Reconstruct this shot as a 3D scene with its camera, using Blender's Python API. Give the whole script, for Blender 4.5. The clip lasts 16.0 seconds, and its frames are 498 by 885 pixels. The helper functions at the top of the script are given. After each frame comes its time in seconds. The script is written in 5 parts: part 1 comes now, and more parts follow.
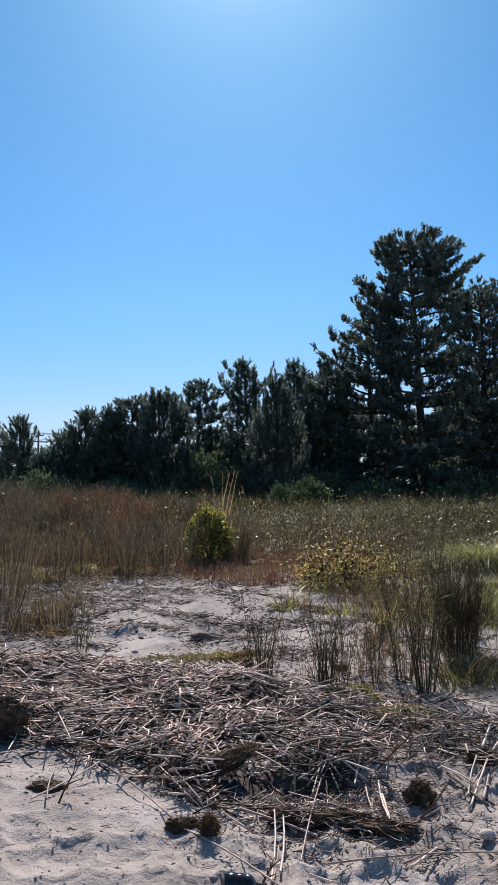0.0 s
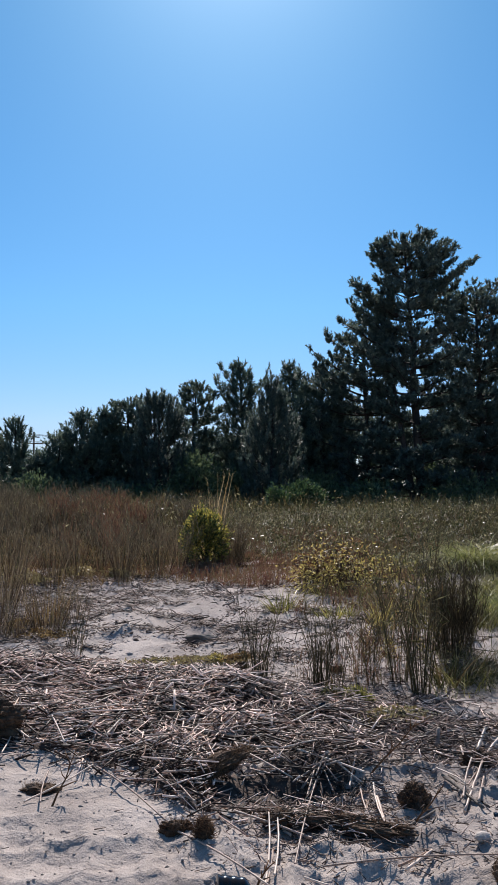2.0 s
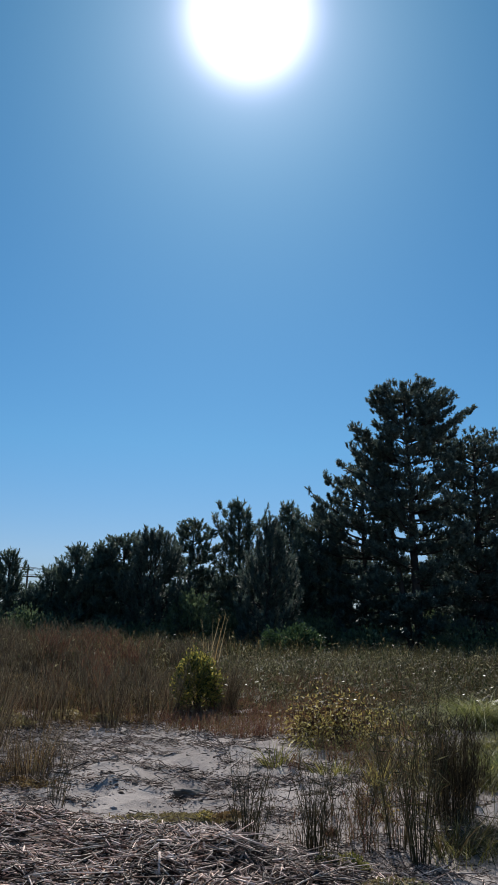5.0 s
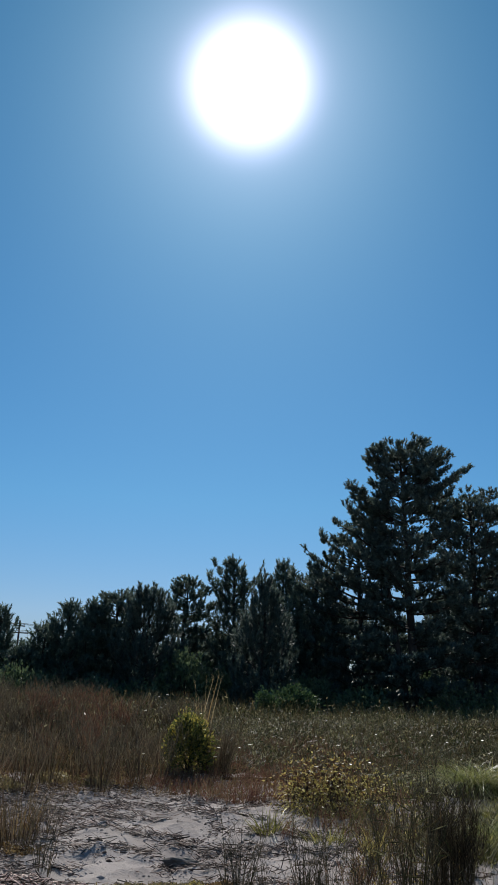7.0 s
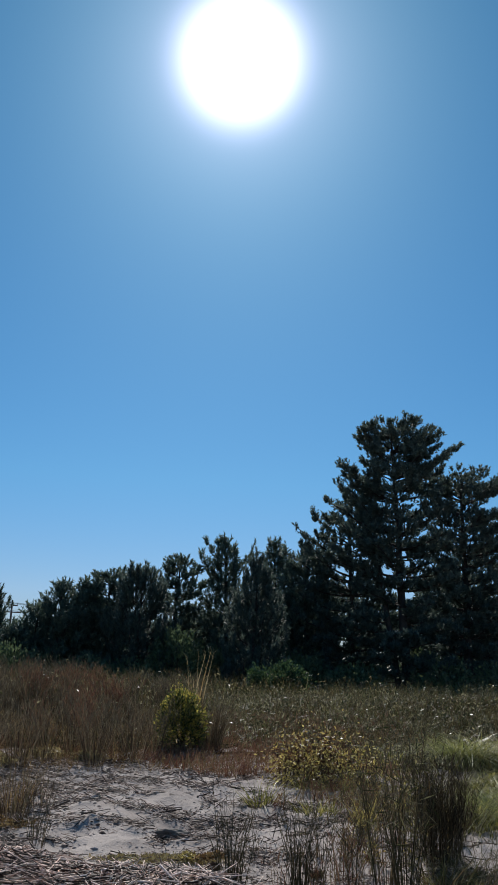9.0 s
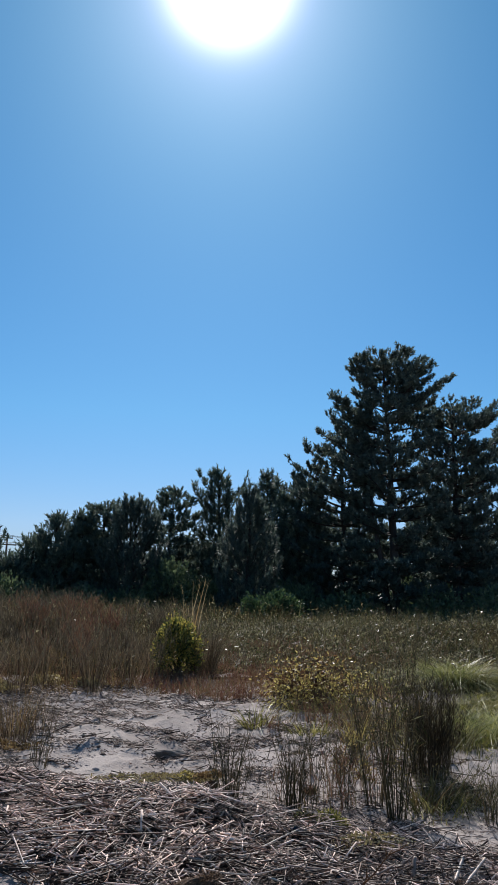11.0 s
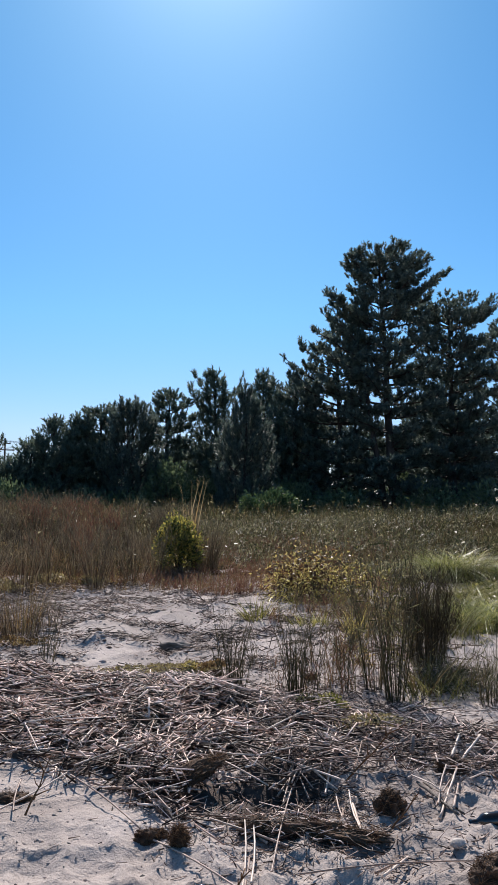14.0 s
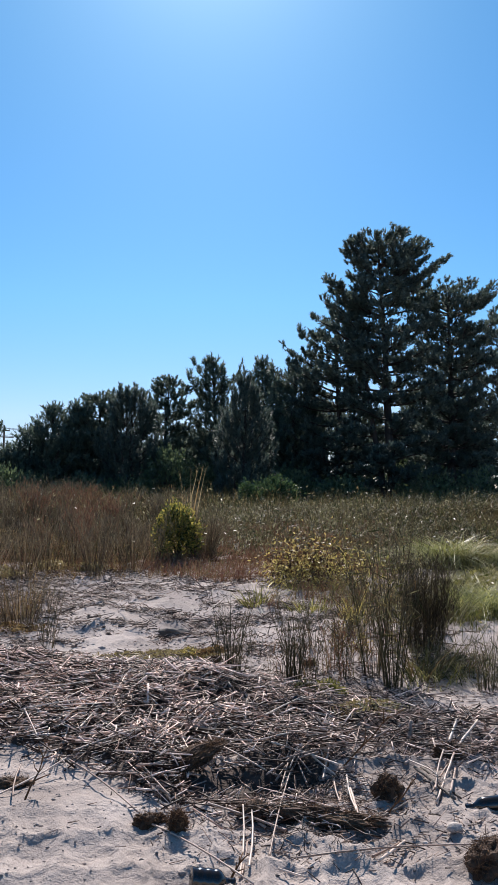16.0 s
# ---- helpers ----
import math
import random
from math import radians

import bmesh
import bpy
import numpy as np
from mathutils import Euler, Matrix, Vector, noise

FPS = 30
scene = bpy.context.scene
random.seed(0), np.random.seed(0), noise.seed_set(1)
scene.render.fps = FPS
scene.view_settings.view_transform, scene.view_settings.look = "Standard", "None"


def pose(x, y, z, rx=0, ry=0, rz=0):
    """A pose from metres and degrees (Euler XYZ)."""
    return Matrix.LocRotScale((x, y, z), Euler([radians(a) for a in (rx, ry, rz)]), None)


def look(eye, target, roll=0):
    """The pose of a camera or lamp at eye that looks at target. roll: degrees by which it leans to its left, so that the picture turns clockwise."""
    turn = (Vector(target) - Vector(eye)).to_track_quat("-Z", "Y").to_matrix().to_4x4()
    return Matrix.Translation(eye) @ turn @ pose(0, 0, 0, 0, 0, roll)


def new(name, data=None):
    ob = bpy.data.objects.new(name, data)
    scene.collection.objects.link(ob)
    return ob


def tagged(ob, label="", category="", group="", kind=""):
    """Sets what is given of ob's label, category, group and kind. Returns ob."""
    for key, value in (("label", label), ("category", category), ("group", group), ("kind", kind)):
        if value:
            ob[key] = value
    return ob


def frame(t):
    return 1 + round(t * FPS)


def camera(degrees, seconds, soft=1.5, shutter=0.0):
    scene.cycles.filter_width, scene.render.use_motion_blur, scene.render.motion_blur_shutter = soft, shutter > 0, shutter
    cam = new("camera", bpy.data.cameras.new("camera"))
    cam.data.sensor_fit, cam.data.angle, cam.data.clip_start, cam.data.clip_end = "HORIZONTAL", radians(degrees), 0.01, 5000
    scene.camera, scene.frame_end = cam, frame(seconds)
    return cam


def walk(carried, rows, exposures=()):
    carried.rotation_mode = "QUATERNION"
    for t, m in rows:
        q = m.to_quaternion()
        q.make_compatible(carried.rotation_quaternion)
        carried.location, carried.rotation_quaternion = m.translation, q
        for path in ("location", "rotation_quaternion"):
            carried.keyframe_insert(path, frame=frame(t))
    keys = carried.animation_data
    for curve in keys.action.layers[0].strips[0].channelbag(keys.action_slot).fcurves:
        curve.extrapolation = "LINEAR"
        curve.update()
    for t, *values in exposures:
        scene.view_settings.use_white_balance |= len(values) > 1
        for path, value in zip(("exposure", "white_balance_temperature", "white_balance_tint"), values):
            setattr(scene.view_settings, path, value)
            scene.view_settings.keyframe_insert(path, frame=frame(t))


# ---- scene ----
cam = camera(32.3, 16.0, soft=0.6)

# path: seconds, place in metres, Euler angles in degrees
ROWS = [
    (0.0, 0.000, -0.000, 1.600, 93.700, -0.000, 0.000),
    (0.5, -0.008, 0.003, 1.600, 93.592, -0.063, 0.034),
    (1.0, -0.011, 0.025, 1.590, 93.214, 0.285, 0.195),
    (1.5, -0.005, 0.027, 1.591, 93.138, 0.289, -0.031),
    (2.0, 0.007, 0.013, 1.598, 93.813, 0.030, -0.281),
    (2.5, 0.009, -0.001, 1.605, 94.955, -0.240, -0.301),
    (3.0, 0.001, -0.000, 1.608, 96.282, -0.472, -0.242),
    (3.5, 0.005, -0.004, 1.610, 98.051, -0.869, -0.277),
    (4.0, 0.003, 0.002, 1.609, 99.795, -1.272, -0.434),
    (4.5, -0.006, -0.016, 1.625, 101.561, -1.573, -0.568),
    (7.0, -0.009, -0.002, 1.650, 106.823, -2.351, -1.065),
    (7.5, -0.003, -0.014, 1.646, 107.361, -2.442, -1.213),
    (8.0, 0.009, -0.006, 1.635, 107.026, -2.311, -1.302),
    (10.5, -0.014, -0.012, 1.612, 102.198, -1.696, -1.924),
    (11.0, -0.013, -0.032, 1.612, 100.977, -1.547, -1.991),
    (11.5, -0.021, -0.006, 1.604, 99.509, -1.358, -1.918),
    (12.0, -0.019, 0.015, 1.594, 98.329, -1.155, -2.009),
    (12.5, -0.024, 0.012, 1.593, 97.336, -1.079, -2.084),
    (13.0, -0.021, 0.029, 1.589, 96.171, -0.925, -2.116),
    (13.5, -0.011, 0.034, 1.582, 95.142, -0.577, -2.160),
    (14.0, -0.023, 0.017, 1.587, 94.377, -0.333, -2.125),
    (14.5, -0.028, 0.025, 1.583, 93.424, -0.107, -2.089),
    (15.0, -0.024, 0.020, 1.585, 93.163, -0.228, -2.198),
    (15.5, -0.016, 0.018, 1.584, 93.170, -0.387, -2.282),
    (16.0, -0.018, 0.016, 1.586, 93.521, -0.331, -2.177),
]
EXPOSURES = [(0.0, 0.39, 6500, 9.5), (2.0, 0.36, 6480, 9), (3.5, 0.1, 6400, 8), (4.5, -0.1, 6350, 5), (7.0, -0.22, 6350, 3), (8.0, -0.21, 6350, 3), (10.5, 0.03, 6350, 5), (12.0, 0.22, 6420, 8.5), (13.0, 0.39, 6450, 10), (14.0, 0.46, 6500, 9.5), (16.0, 0.5, 6500, 10)]
walk(cam, [(r[0], pose(*r[1:])) for r in ROWS], EXPOSURES)

# ---- sky and sun ----
SUN_UP, SUN_TURN = 39.4, -0.8
sun_way = Vector((math.sin(radians(SUN_TURN)) * math.cos(radians(SUN_UP)), math.cos(radians(SUN_TURN)) * math.cos(radians(SUN_UP)), math.sin(radians(SUN_UP))))
world = bpy.data.worlds.new("sky")
scene.world = world
world.use_nodes = True
wt = world.node_tree
wt.nodes.clear()
sky = wt.nodes.new("ShaderNodeTexSky")
sky.sky_type, sky.sun_disc = "NISHITA", False
sky.sun_elevation, sky.sun_rotation = radians(SUN_UP), radians(SUN_TURN)
sky.air_density, sky.dust_density, sky.ozone_density, sky.altitude = 1.0, 0.25, 1.0, 0
sky_bg = wt.nodes.new("ShaderNodeBackground")
sky_bg.inputs["Strength"].default_value = 0.075
deep = wt.nodes.new("ShaderNodeHueSaturation")
deep.inputs["Saturation"].default_value = 1.3
wt.links.new(sky.outputs[0], deep.inputs["Color"])
tint = wt.nodes.new("ShaderNodeMixRGB")
tint.blend_type = "MULTIPLY"
tint.inputs[0].default_value = 1.0
climb = wt.nodes.new("ShaderNodeTexCoord")
height_of = wt.nodes.new("ShaderNodeSeparateXYZ")
wt.links.new(climb.outputs["Generated"], height_of.inputs[0])
tones = wt.nodes.new("ShaderNodeValToRGB")
tones.color_ramp.elements[0].position, tones.color_ramp.elements[0].color = 0.0, (0.52, 0.56, 0.93, 1)
tones.color_ramp.elements[1].position, tones.color_ramp.elements[1].color = 0.7, (0.52, 1.05, 1.18, 1)
high_tone = tones.color_ramp.elements.new(0.92)
high_tone.color = (1.7, 1.15, 0.9, 1)
low_tone = tones.color_ramp.elements.new(0.09)
low_tone.color = (0.66, 0.775, 1.10, 1)
mid_tone = tones.color_ramp.elements.new(0.22)
mid_tone.color = (0.63, 0.965, 1.18, 1)
wt.links.new(height_of.outputs["Z"], tones.inputs["Fac"])
wt.links.new(tones.outputs["Color"], tint.inputs[2])
wt.links.new(deep.outputs[0], tint.inputs[1])
wt.links.new(tint.outputs[0], sky_bg.inputs["Color"])
# the hazy bright disc of sky round the sun
place = wt.nodes.new("ShaderNodeTexCoord")
dot = wt.nodes.new("ShaderNodeVectorMath")
dot.operation = "DOT_PRODUCT"
dot.inputs[1].default_value = sun_way
wt.links.new(place.outputs["Generated"], dot.inputs[0])


def wmath(op, a, b=None):
    n = wt.nodes.new("ShaderNodeMath")
    n.operation = op
    for i, v in enumerate((a, b)):
        if v is None:
            continue
        if isinstance(v, (int, float)):
            n.inputs[i].default_value = v
        else:
            wt.links.new(v, n.inputs[i])
    return n.outputs[0]


away = wmath("ARCCOSINE", wmath("MINIMUM", dot.outputs["Value"], 0.999999))
disc = wmath("EXPONENT", wmath("MULTIPLY", wmath("POWER", wmath("DIVIDE", away, 0.059), 3.2), -1.0))
haze = wmath("EXPONENT", wmath("DIVIDE", away, -0.055))
shine = wmath("ADD", wmath("MULTIPLY", disc, 2.0), wmath("MULTIPLY", haze, 1.2))
sun_bg = wt.nodes.new("ShaderNodeBackground")
sun_bg.inputs["Color"].default_value = (0.90, 0.76, 1.0, 1)
wt.links.new(shine, sun_bg.inputs["Strength"])
both = wt.nodes.new("ShaderNodeAddShader")
wt.links.new(sky_bg.outputs[0], both.inputs[0])
wt.links.new(sun_bg.outputs[0], both.inputs[1])
w_out = wt.nodes.new("ShaderNodeOutputWorld")
wt.links.new(both.outputs[0], w_out.inputs["Surface"])

sun = new("sun", bpy.data.lights.new("sun", "SUN"))
sun.data.energy, sun.data.angle, sun.data.color = 5.0, radians(0.53), (1.0, 0.92, 0.88)
sun.matrix_world = look(sun_way * 200, (0, 0, 0))


# ---- materials ----
def mat(name, cols, rough=0.85, scale=8.0, fine=80.0, bump=0.25, island=0.5, thin=0.0, gloss=0.5, vary=0.0, stretch=None):
    """Colours from a ramp over broad noise, chance per island and per object; a finer grain on value and bump; thin lets light through."""
    m = bpy.data.materials.new(name)
    m.use_nodes = True
    t = m.node_tree
    t.nodes.clear()
    ln = t.links.new

    def add(kind):
        return t.nodes.new(kind)

    def fmath(op, a, b):
        n = add("ShaderNodeMath")
        n.operation = op
        for i, v in enumerate((a, b)):
            if isinstance(v, (int, float)):
                n.inputs[i].default_value = v
            else:
                ln(v, n.inputs[i])
        return n.outputs[0]

    tc = add("ShaderNodeTexCoord")
    co = tc.outputs["Object"]
    if stretch:
        mp = add("ShaderNodeMapping")
        mp.inputs["Scale"].default_value = stretch
        ln(co, mp.inputs["Vector"])
        co = mp.outputs[0]
    broad = add("ShaderNodeTexNoise")
    broad.inputs["Scale"].default_value, broad.inputs["Detail"].default_value = scale, 3
    ln(co, broad.inputs["Vector"])
    grain = add("ShaderNodeTexNoise")
    grain.inputs["Scale"].default_value, grain.inputs["Detail"].default_value = fine, 4
    ln(co, grain.inputs["Vector"])
    geo = add("ShaderNodeNewGeometry")
    fac = fmath("ADD", fmath("MULTIPLY", fmath("SUBTRACT", broad.outputs["Fac"], 0.5), 1.6 - island), 0.5)
    fac = fmath("ADD", fac, fmath("MULTIPLY", fmath("SUBTRACT", geo.outputs["Random Per Island"], 0.5), island * 1.4))
    if vary:
        info = add("ShaderNodeObjectInfo")
        fac = fmath("ADD", fac, fmath("MULTIPLY", fmath("SUBTRACT", info.outputs["Random"], 0.5), vary))
    ramp = add("ShaderNodeValToRGB")
    els = ramp.color_ramp.elements
    els[0].position, els[1].position = 0.1, 0.9
    for i in range(len(cols) - 2):
        els.new(0.1 + 0.8 * (i + 1) / (len(cols) - 1))
    for e, c in zip(els, cols):
        e.color = (*c, 1)
    ln(fac, ramp.inputs["Fac"])
    hsv = add("ShaderNodeHueSaturation")
    ln(fmath("ADD", fmath("MULTIPLY", grain.outputs["Fac"], 0.7), 0.65), hsv.inputs["Value"])
    ln(ramp.outputs["Color"], hsv.inputs["Color"])
    b = add("ShaderNodeBsdfPrincipled")
    b.inputs["Roughness"].default_value = rough
    b.inputs["Specular IOR Level"].default_value = gloss
    ln(hsv.outputs["Color"], b.inputs["Base Color"])
    if bump:
        bp = add("ShaderNodeBump")
        bp.inputs["Strength"].default_value, bp.inputs["Distance"].default_value = bump, 0.01
        ln(grain.outputs["Fac"], bp.inputs["Height"])
        ln(bp.outputs[0], b.inputs["Normal"])
    out = add("ShaderNodeOutputMaterial")
    if thin:
        tr = add("ShaderNodeBsdfTranslucent")
        ln(hsv.outputs["Color"], tr.inputs["Color"])
        mx = add("ShaderNodeMixShader")
        mx.inputs[0].default_value = thin
        ln(b.outputs[0], mx.inputs[1])
        ln(tr.outputs[0], mx.inputs[2])
        ln(mx.outputs[0], out.inputs["Surface"])
    else:
        ln(b.outputs[0], out.inputs["Surface"])
    return m


M_SAND = mat("sand", [(0.275, 0.231, 0.205), (0.402, 0.344, 0.307), (0.49, 0.424, 0.383)], rough=0.95, scale=1.6, fine=130, bump=0.5, island=0, gloss=0.2)
st_ = M_SAND.node_tree
dents = st_.nodes.new("ShaderNodeTexNoise")
dents.inputs["Scale"].default_value, dents.inputs["Detail"].default_value, dents.inputs["Roughness"].default_value = 38, 5, 0.62
where = st_.nodes.new("ShaderNodeTexCoord")
st_.links.new(where.outputs["Object"], dents.inputs["Vector"])
dent_bump = st_.nodes.new("ShaderNodeBump")
dent_bump.inputs["Strength"].default_value, dent_bump.inputs["Distance"].default_value = 0.9, 0.014
st_.links.new(dents.outputs["Fac"], dent_bump.inputs["Height"])
pits = st_.nodes.new("ShaderNodeTexNoise")
pits.inputs["Scale"].default_value, pits.inputs["Detail"].default_value, pits.inputs["Roughness"].default_value = 9, 4, 0.6
st_.links.new(where.outputs["Object"], pits.inputs["Vector"])
pit_bump = st_.nodes.new("ShaderNodeBump")
pit_bump.inputs["Strength"].default_value, pit_bump.inputs["Distance"].default_value = 0.55, 0.035
st_.links.new(pits.outputs["Fac"], pit_bump.inputs["Height"])
st_.links.new(pit_bump.outputs[0], dent_bump.inputs["Normal"])
for node in st_.nodes:
    if node.type == "BUMP" and node not in (dent_bump, pit_bump):
        st_.links.new(dent_bump.outputs[0], node.inputs["Normal"])
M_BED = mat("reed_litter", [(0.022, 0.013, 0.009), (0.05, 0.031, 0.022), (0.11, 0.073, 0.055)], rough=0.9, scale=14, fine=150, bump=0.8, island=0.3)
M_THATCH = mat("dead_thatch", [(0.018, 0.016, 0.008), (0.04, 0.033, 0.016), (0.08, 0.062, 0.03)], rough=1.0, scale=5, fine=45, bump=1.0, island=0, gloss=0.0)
M_REED = mat("bleached_reed", [(0.024, 0.012, 0.008), (0.062, 0.034, 0.023), (0.21, 0.123, 0.089), (0.53, 0.36, 0.28), (0.93, 0.72, 0.61)], rough=0.5, scale=3, fine=90, bump=0.15, island=1.15, gloss=0.2)
M_STALK = mat("dry_reed_stalk", [(0.26, 0.17, 0.125), (0.5, 0.37, 0.29), (0.70, 0.56, 0.45)], rough=0.5, scale=5, fine=70, bump=0.15, island=0.2, vary=0.8, gloss=0.35)
M_ROOT = mat("rooty_turf", [(0.04, 0.022, 0.013), (0.115, 0.066, 0.037), (0.25, 0.16, 0.09)], rough=0.95, scale=14, fine=120, bump=1.0, island=0.4)
M_SCRAP = mat("stem_scraps", [(0.028, 0.015, 0.010), (0.072, 0.042, 0.029), (0.15, 0.095, 0.068), (0.34, 0.25, 0.20)], rough=0.7, scale=3, fine=90, bump=0, island=1.0)
M_FIBRE = mat("root_fibre", [(0.045, 0.022, 0.012), (0.12, 0.062, 0.032), (0.22, 0.13, 0.07)], rough=0.85, island=0.9, gloss=0.1)
M_WOOD = mat("weathered_wood", [(0.09, 0.07, 0.055), (0.2, 0.17, 0.14)], rough=0.85, scale=9, fine=60, bump=0.6, island=0.1)
M_BARK = mat("pine_bark", [(0.022, 0.019, 0.017), (0.05, 0.042, 0.036), (0.08, 0.068, 0.058)], rough=0.95, scale=5, fine=26, bump=1.0, island=0.1, stretch=(1, 1, 0.35))
M_NEEDLE = mat("pine_needles", [(0.064, 0.096, 0.088), (0.12, 0.165, 0.138), (0.20, 0.245, 0.19)], rough=0.6, scale=0.5, fine=9, bump=0, island=0.7, thin=0.4, gloss=0.3)
M_NEEDLE2 = mat("young_pine_needles", [(0.072, 0.107, 0.09), (0.13, 0.18, 0.135), (0.215, 0.26, 0.185)], rough=0.6, scale=0.6, fine=9, bump=0, island=0.7, thin=0.4, gloss=0.3)
M_LEAFPALE = mat("pale_leaf", [(0.055, 0.09, 0.04), (0.11, 0.15, 0.072), (0.17, 0.215, 0.11)], rough=0.45, scale=2, fine=20, bump=0, island=0.8, thin=0.35)
M_GOLD = mat("goldenrod_leaf", [(0.055, 0.075, 0.024), (0.125, 0.14, 0.034), (0.25, 0.22, 0.05), (0.42, 0.35, 0.08)], rough=0.32, scale=3.5, fine=20, bump=0, island=0.85, thin=0.55)
M_BAY = mat("bayberry_leaf", [(0.028, 0.058, 0.024), (0.058, 0.105, 0.04), (0.12, 0.17, 0.068)], rough=0.35, scale=4, fine=20, bump=0, island=0.8, thin=0.3)
M_PLUME = mat("straw_plume", [(0.26, 0.17, 0.07), (0.42, 0.30, 0.14), (0.55, 0.42, 0.22)], rough=0.6, scale=4, fine=20, bump=0, island=0.8, thin=0.4)
M_CREEP = mat("creeping_leaf", [(0.17, 0.125, 0.055), (0.33, 0.26, 0.11), (0.47, 0.39, 0.18)], rough=0.6, scale=5, fine=30, bump=0, island=0.9, thin=0.3)
M_WITHER = mat("withering_leaf", [(0.10, 0.046, 0.024), (0.20, 0.105, 0.045), (0.36, 0.23, 0.07), (0.60, 0.46, 0.15)], rough=0.5, scale=5, fine=30, bump=0, island=1.0, thin=0.4, gloss=0.30)
M_YELLOW = mat("yellowing_leaf", [(0.13, 0.10, 0.033), (0.32, 0.26, 0.065), (0.60, 0.49, 0.16)], rough=0.45, scale=6, fine=30, bump=0, island=0.9, thin=0.45)
M_SWITCH = mat("brown_switchgrass", [(0.042, 0.029, 0.02), (0.088, 0.062, 0.04), (0.15, 0.106, 0.065), (0.082, 0.085, 0.042), (0.26, 0.195, 0.12)], rough=0.7, scale=0.9, fine=20, bump=0, island=0.9, thin=0.28, gloss=0.15)
M_HEADS = mat("switchgrass_heads", [(0.06, 0.046, 0.034), (0.12, 0.098, 0.066), (0.22, 0.185, 0.12)], rough=0.7, scale=1.2, fine=20, bump=0, island=0.8, thin=0.35, gloss=0.15)
M_DUNE = mat("dune_grass", [(0.024, 0.033, 0.012), (0.06, 0.066, 0.023), (0.12, 0.097, 0.04), (0.12, 0.074, 0.036), (0.25, 0.23, 0.11)], rough=0.5, scale=0.55, fine=20, bump=0, island=0.75, thin=0.3, gloss=0.13)
M_MEADOWLEAF = mat("meadow_leaf", [(0.035, 0.046, 0.018), (0.085, 0.095, 0.034), (0.13, 0.085, 0.05), (0.17, 0.16, 0.065), (0.36, 0.32, 0.18)], rough=0.3, scale=0.7, fine=20, bump=0, island=1.0, thin=0.4, gloss=0.2)
M_GREENGRASS = mat("green_grass", [(0.065, 0.072, 0.016), (0.185, 0.175, 0.04), (0.40, 0.355, 0.12)], rough=0.38, scale=3, fine=20, bump=0, island=0.8, thin=0.4, gloss=0.15)
M_MOUND = mat("bright_arching_grass", [(0.10, 0.12, 0.028), (0.24, 0.26, 0.065), (0.48, 0.47, 0.17)], rough=0.4, scale=3, fine=20, bump=0, island=0.8, thin=0.45, gloss=0.2)
M_STRAW = mat("ochre_grass", [(0.11, 0.064, 0.03), (0.21, 0.13, 0.055), (0.33, 0.23, 0.10)], rough=0.5, scale=3, fine=20, bump=0, island=0.8, thin=0.4, gloss=0.20)
M_RED = mat("reddish_herb", [(0.10, 0.042, 0.03), (0.19, 0.09, 0.058), (0.27, 0.165, 0.10), (0.13, 0.11, 0.048)], rough=0.6, scale=1.6, fine=20, bump=0, island=0.7, thin=0.35, gloss=0.15)
M_DARKHEAD = mat("dark_seed_head", [(0.055, 0.028, 0.016), (0.14, 0.075, 0.038)], rough=0.8, island=0.8)
M_STEM = mat("green_brown_stem", [(0.026, 0.025, 0.014), (0.058, 0.055, 0.027), (0.12, 0.088, 0.046)], rough=0.5, scale=4, bump=0, island=0.8, thin=0.2, gloss=0.20)
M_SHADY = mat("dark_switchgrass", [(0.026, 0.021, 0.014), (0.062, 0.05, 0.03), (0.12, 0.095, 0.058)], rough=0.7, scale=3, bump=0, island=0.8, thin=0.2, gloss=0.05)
M_STONE = mat("pale_stone", [(0.40, 0.34, 0.29), (0.56, 0.50, 0.45)], rough=0.7, scale=25, fine=120, bump=0.2, island=0, vary=0.5)
M_PEBBLE = mat("grey_pebble", [(0.10, 0.09, 0.085), (0.26, 0.23, 0.21)], rough=0.7, scale=25, fine=120, bump=0.3, island=0.9)
M_GLASS = mat("dark_brown_glass", [(0.012, 0.007, 0.004), (0.02, 0.012, 0.007)], rough=0.08, scale=9, bump=0, island=0, gloss=0.8)
M_POLE = mat("creosoted_pole", [(0.05, 0.04, 0.032), (0.10, 0.08, 0.065)], rough=0.9, scale=4, fine=30, bump=0.3, island=0)
M_CABLE = mat("black_cable", [(0.02, 0.02, 0.02), (0.035, 0.035, 0.035)], rough=0.6, island=0, bump=0)
M_CERAMIC = mat("grey_insulator", [(0.2, 0.2, 0.2), (0.3, 0.3, 0.3)], rough=0.3, island=0, bump=0)

RNG = np.random.default_rng(11)


# ---- mesh building ----
def lattice(x, y, seed):
    h = np.sin(x * 127.1 + y * 311.7 + seed * 74.7) * 43758.5453
    return h - np.floor(h)


def vnoise(x, y, size, seed=0):
    """Smooth noise, -1 to 1, with features of the given size."""
    x, y = np.asarray(x, float) / size, np.asarray(y, float) / size
    i, j = np.floor(x), np.floor(y)
    u, v = x - i, y - j
    u, v = u * u * (3 - 2 * u), v * v * (3 - 2 * v)
    a = lattice(i, j, seed) * (1 - u) + lattice(i + 1, j, seed) * u
    b = lattice(i, j + 1, seed) * (1 - u) + lattice(i + 1, j + 1, seed) * u
    return (a * (1 - v) + b * v) * 2 - 1


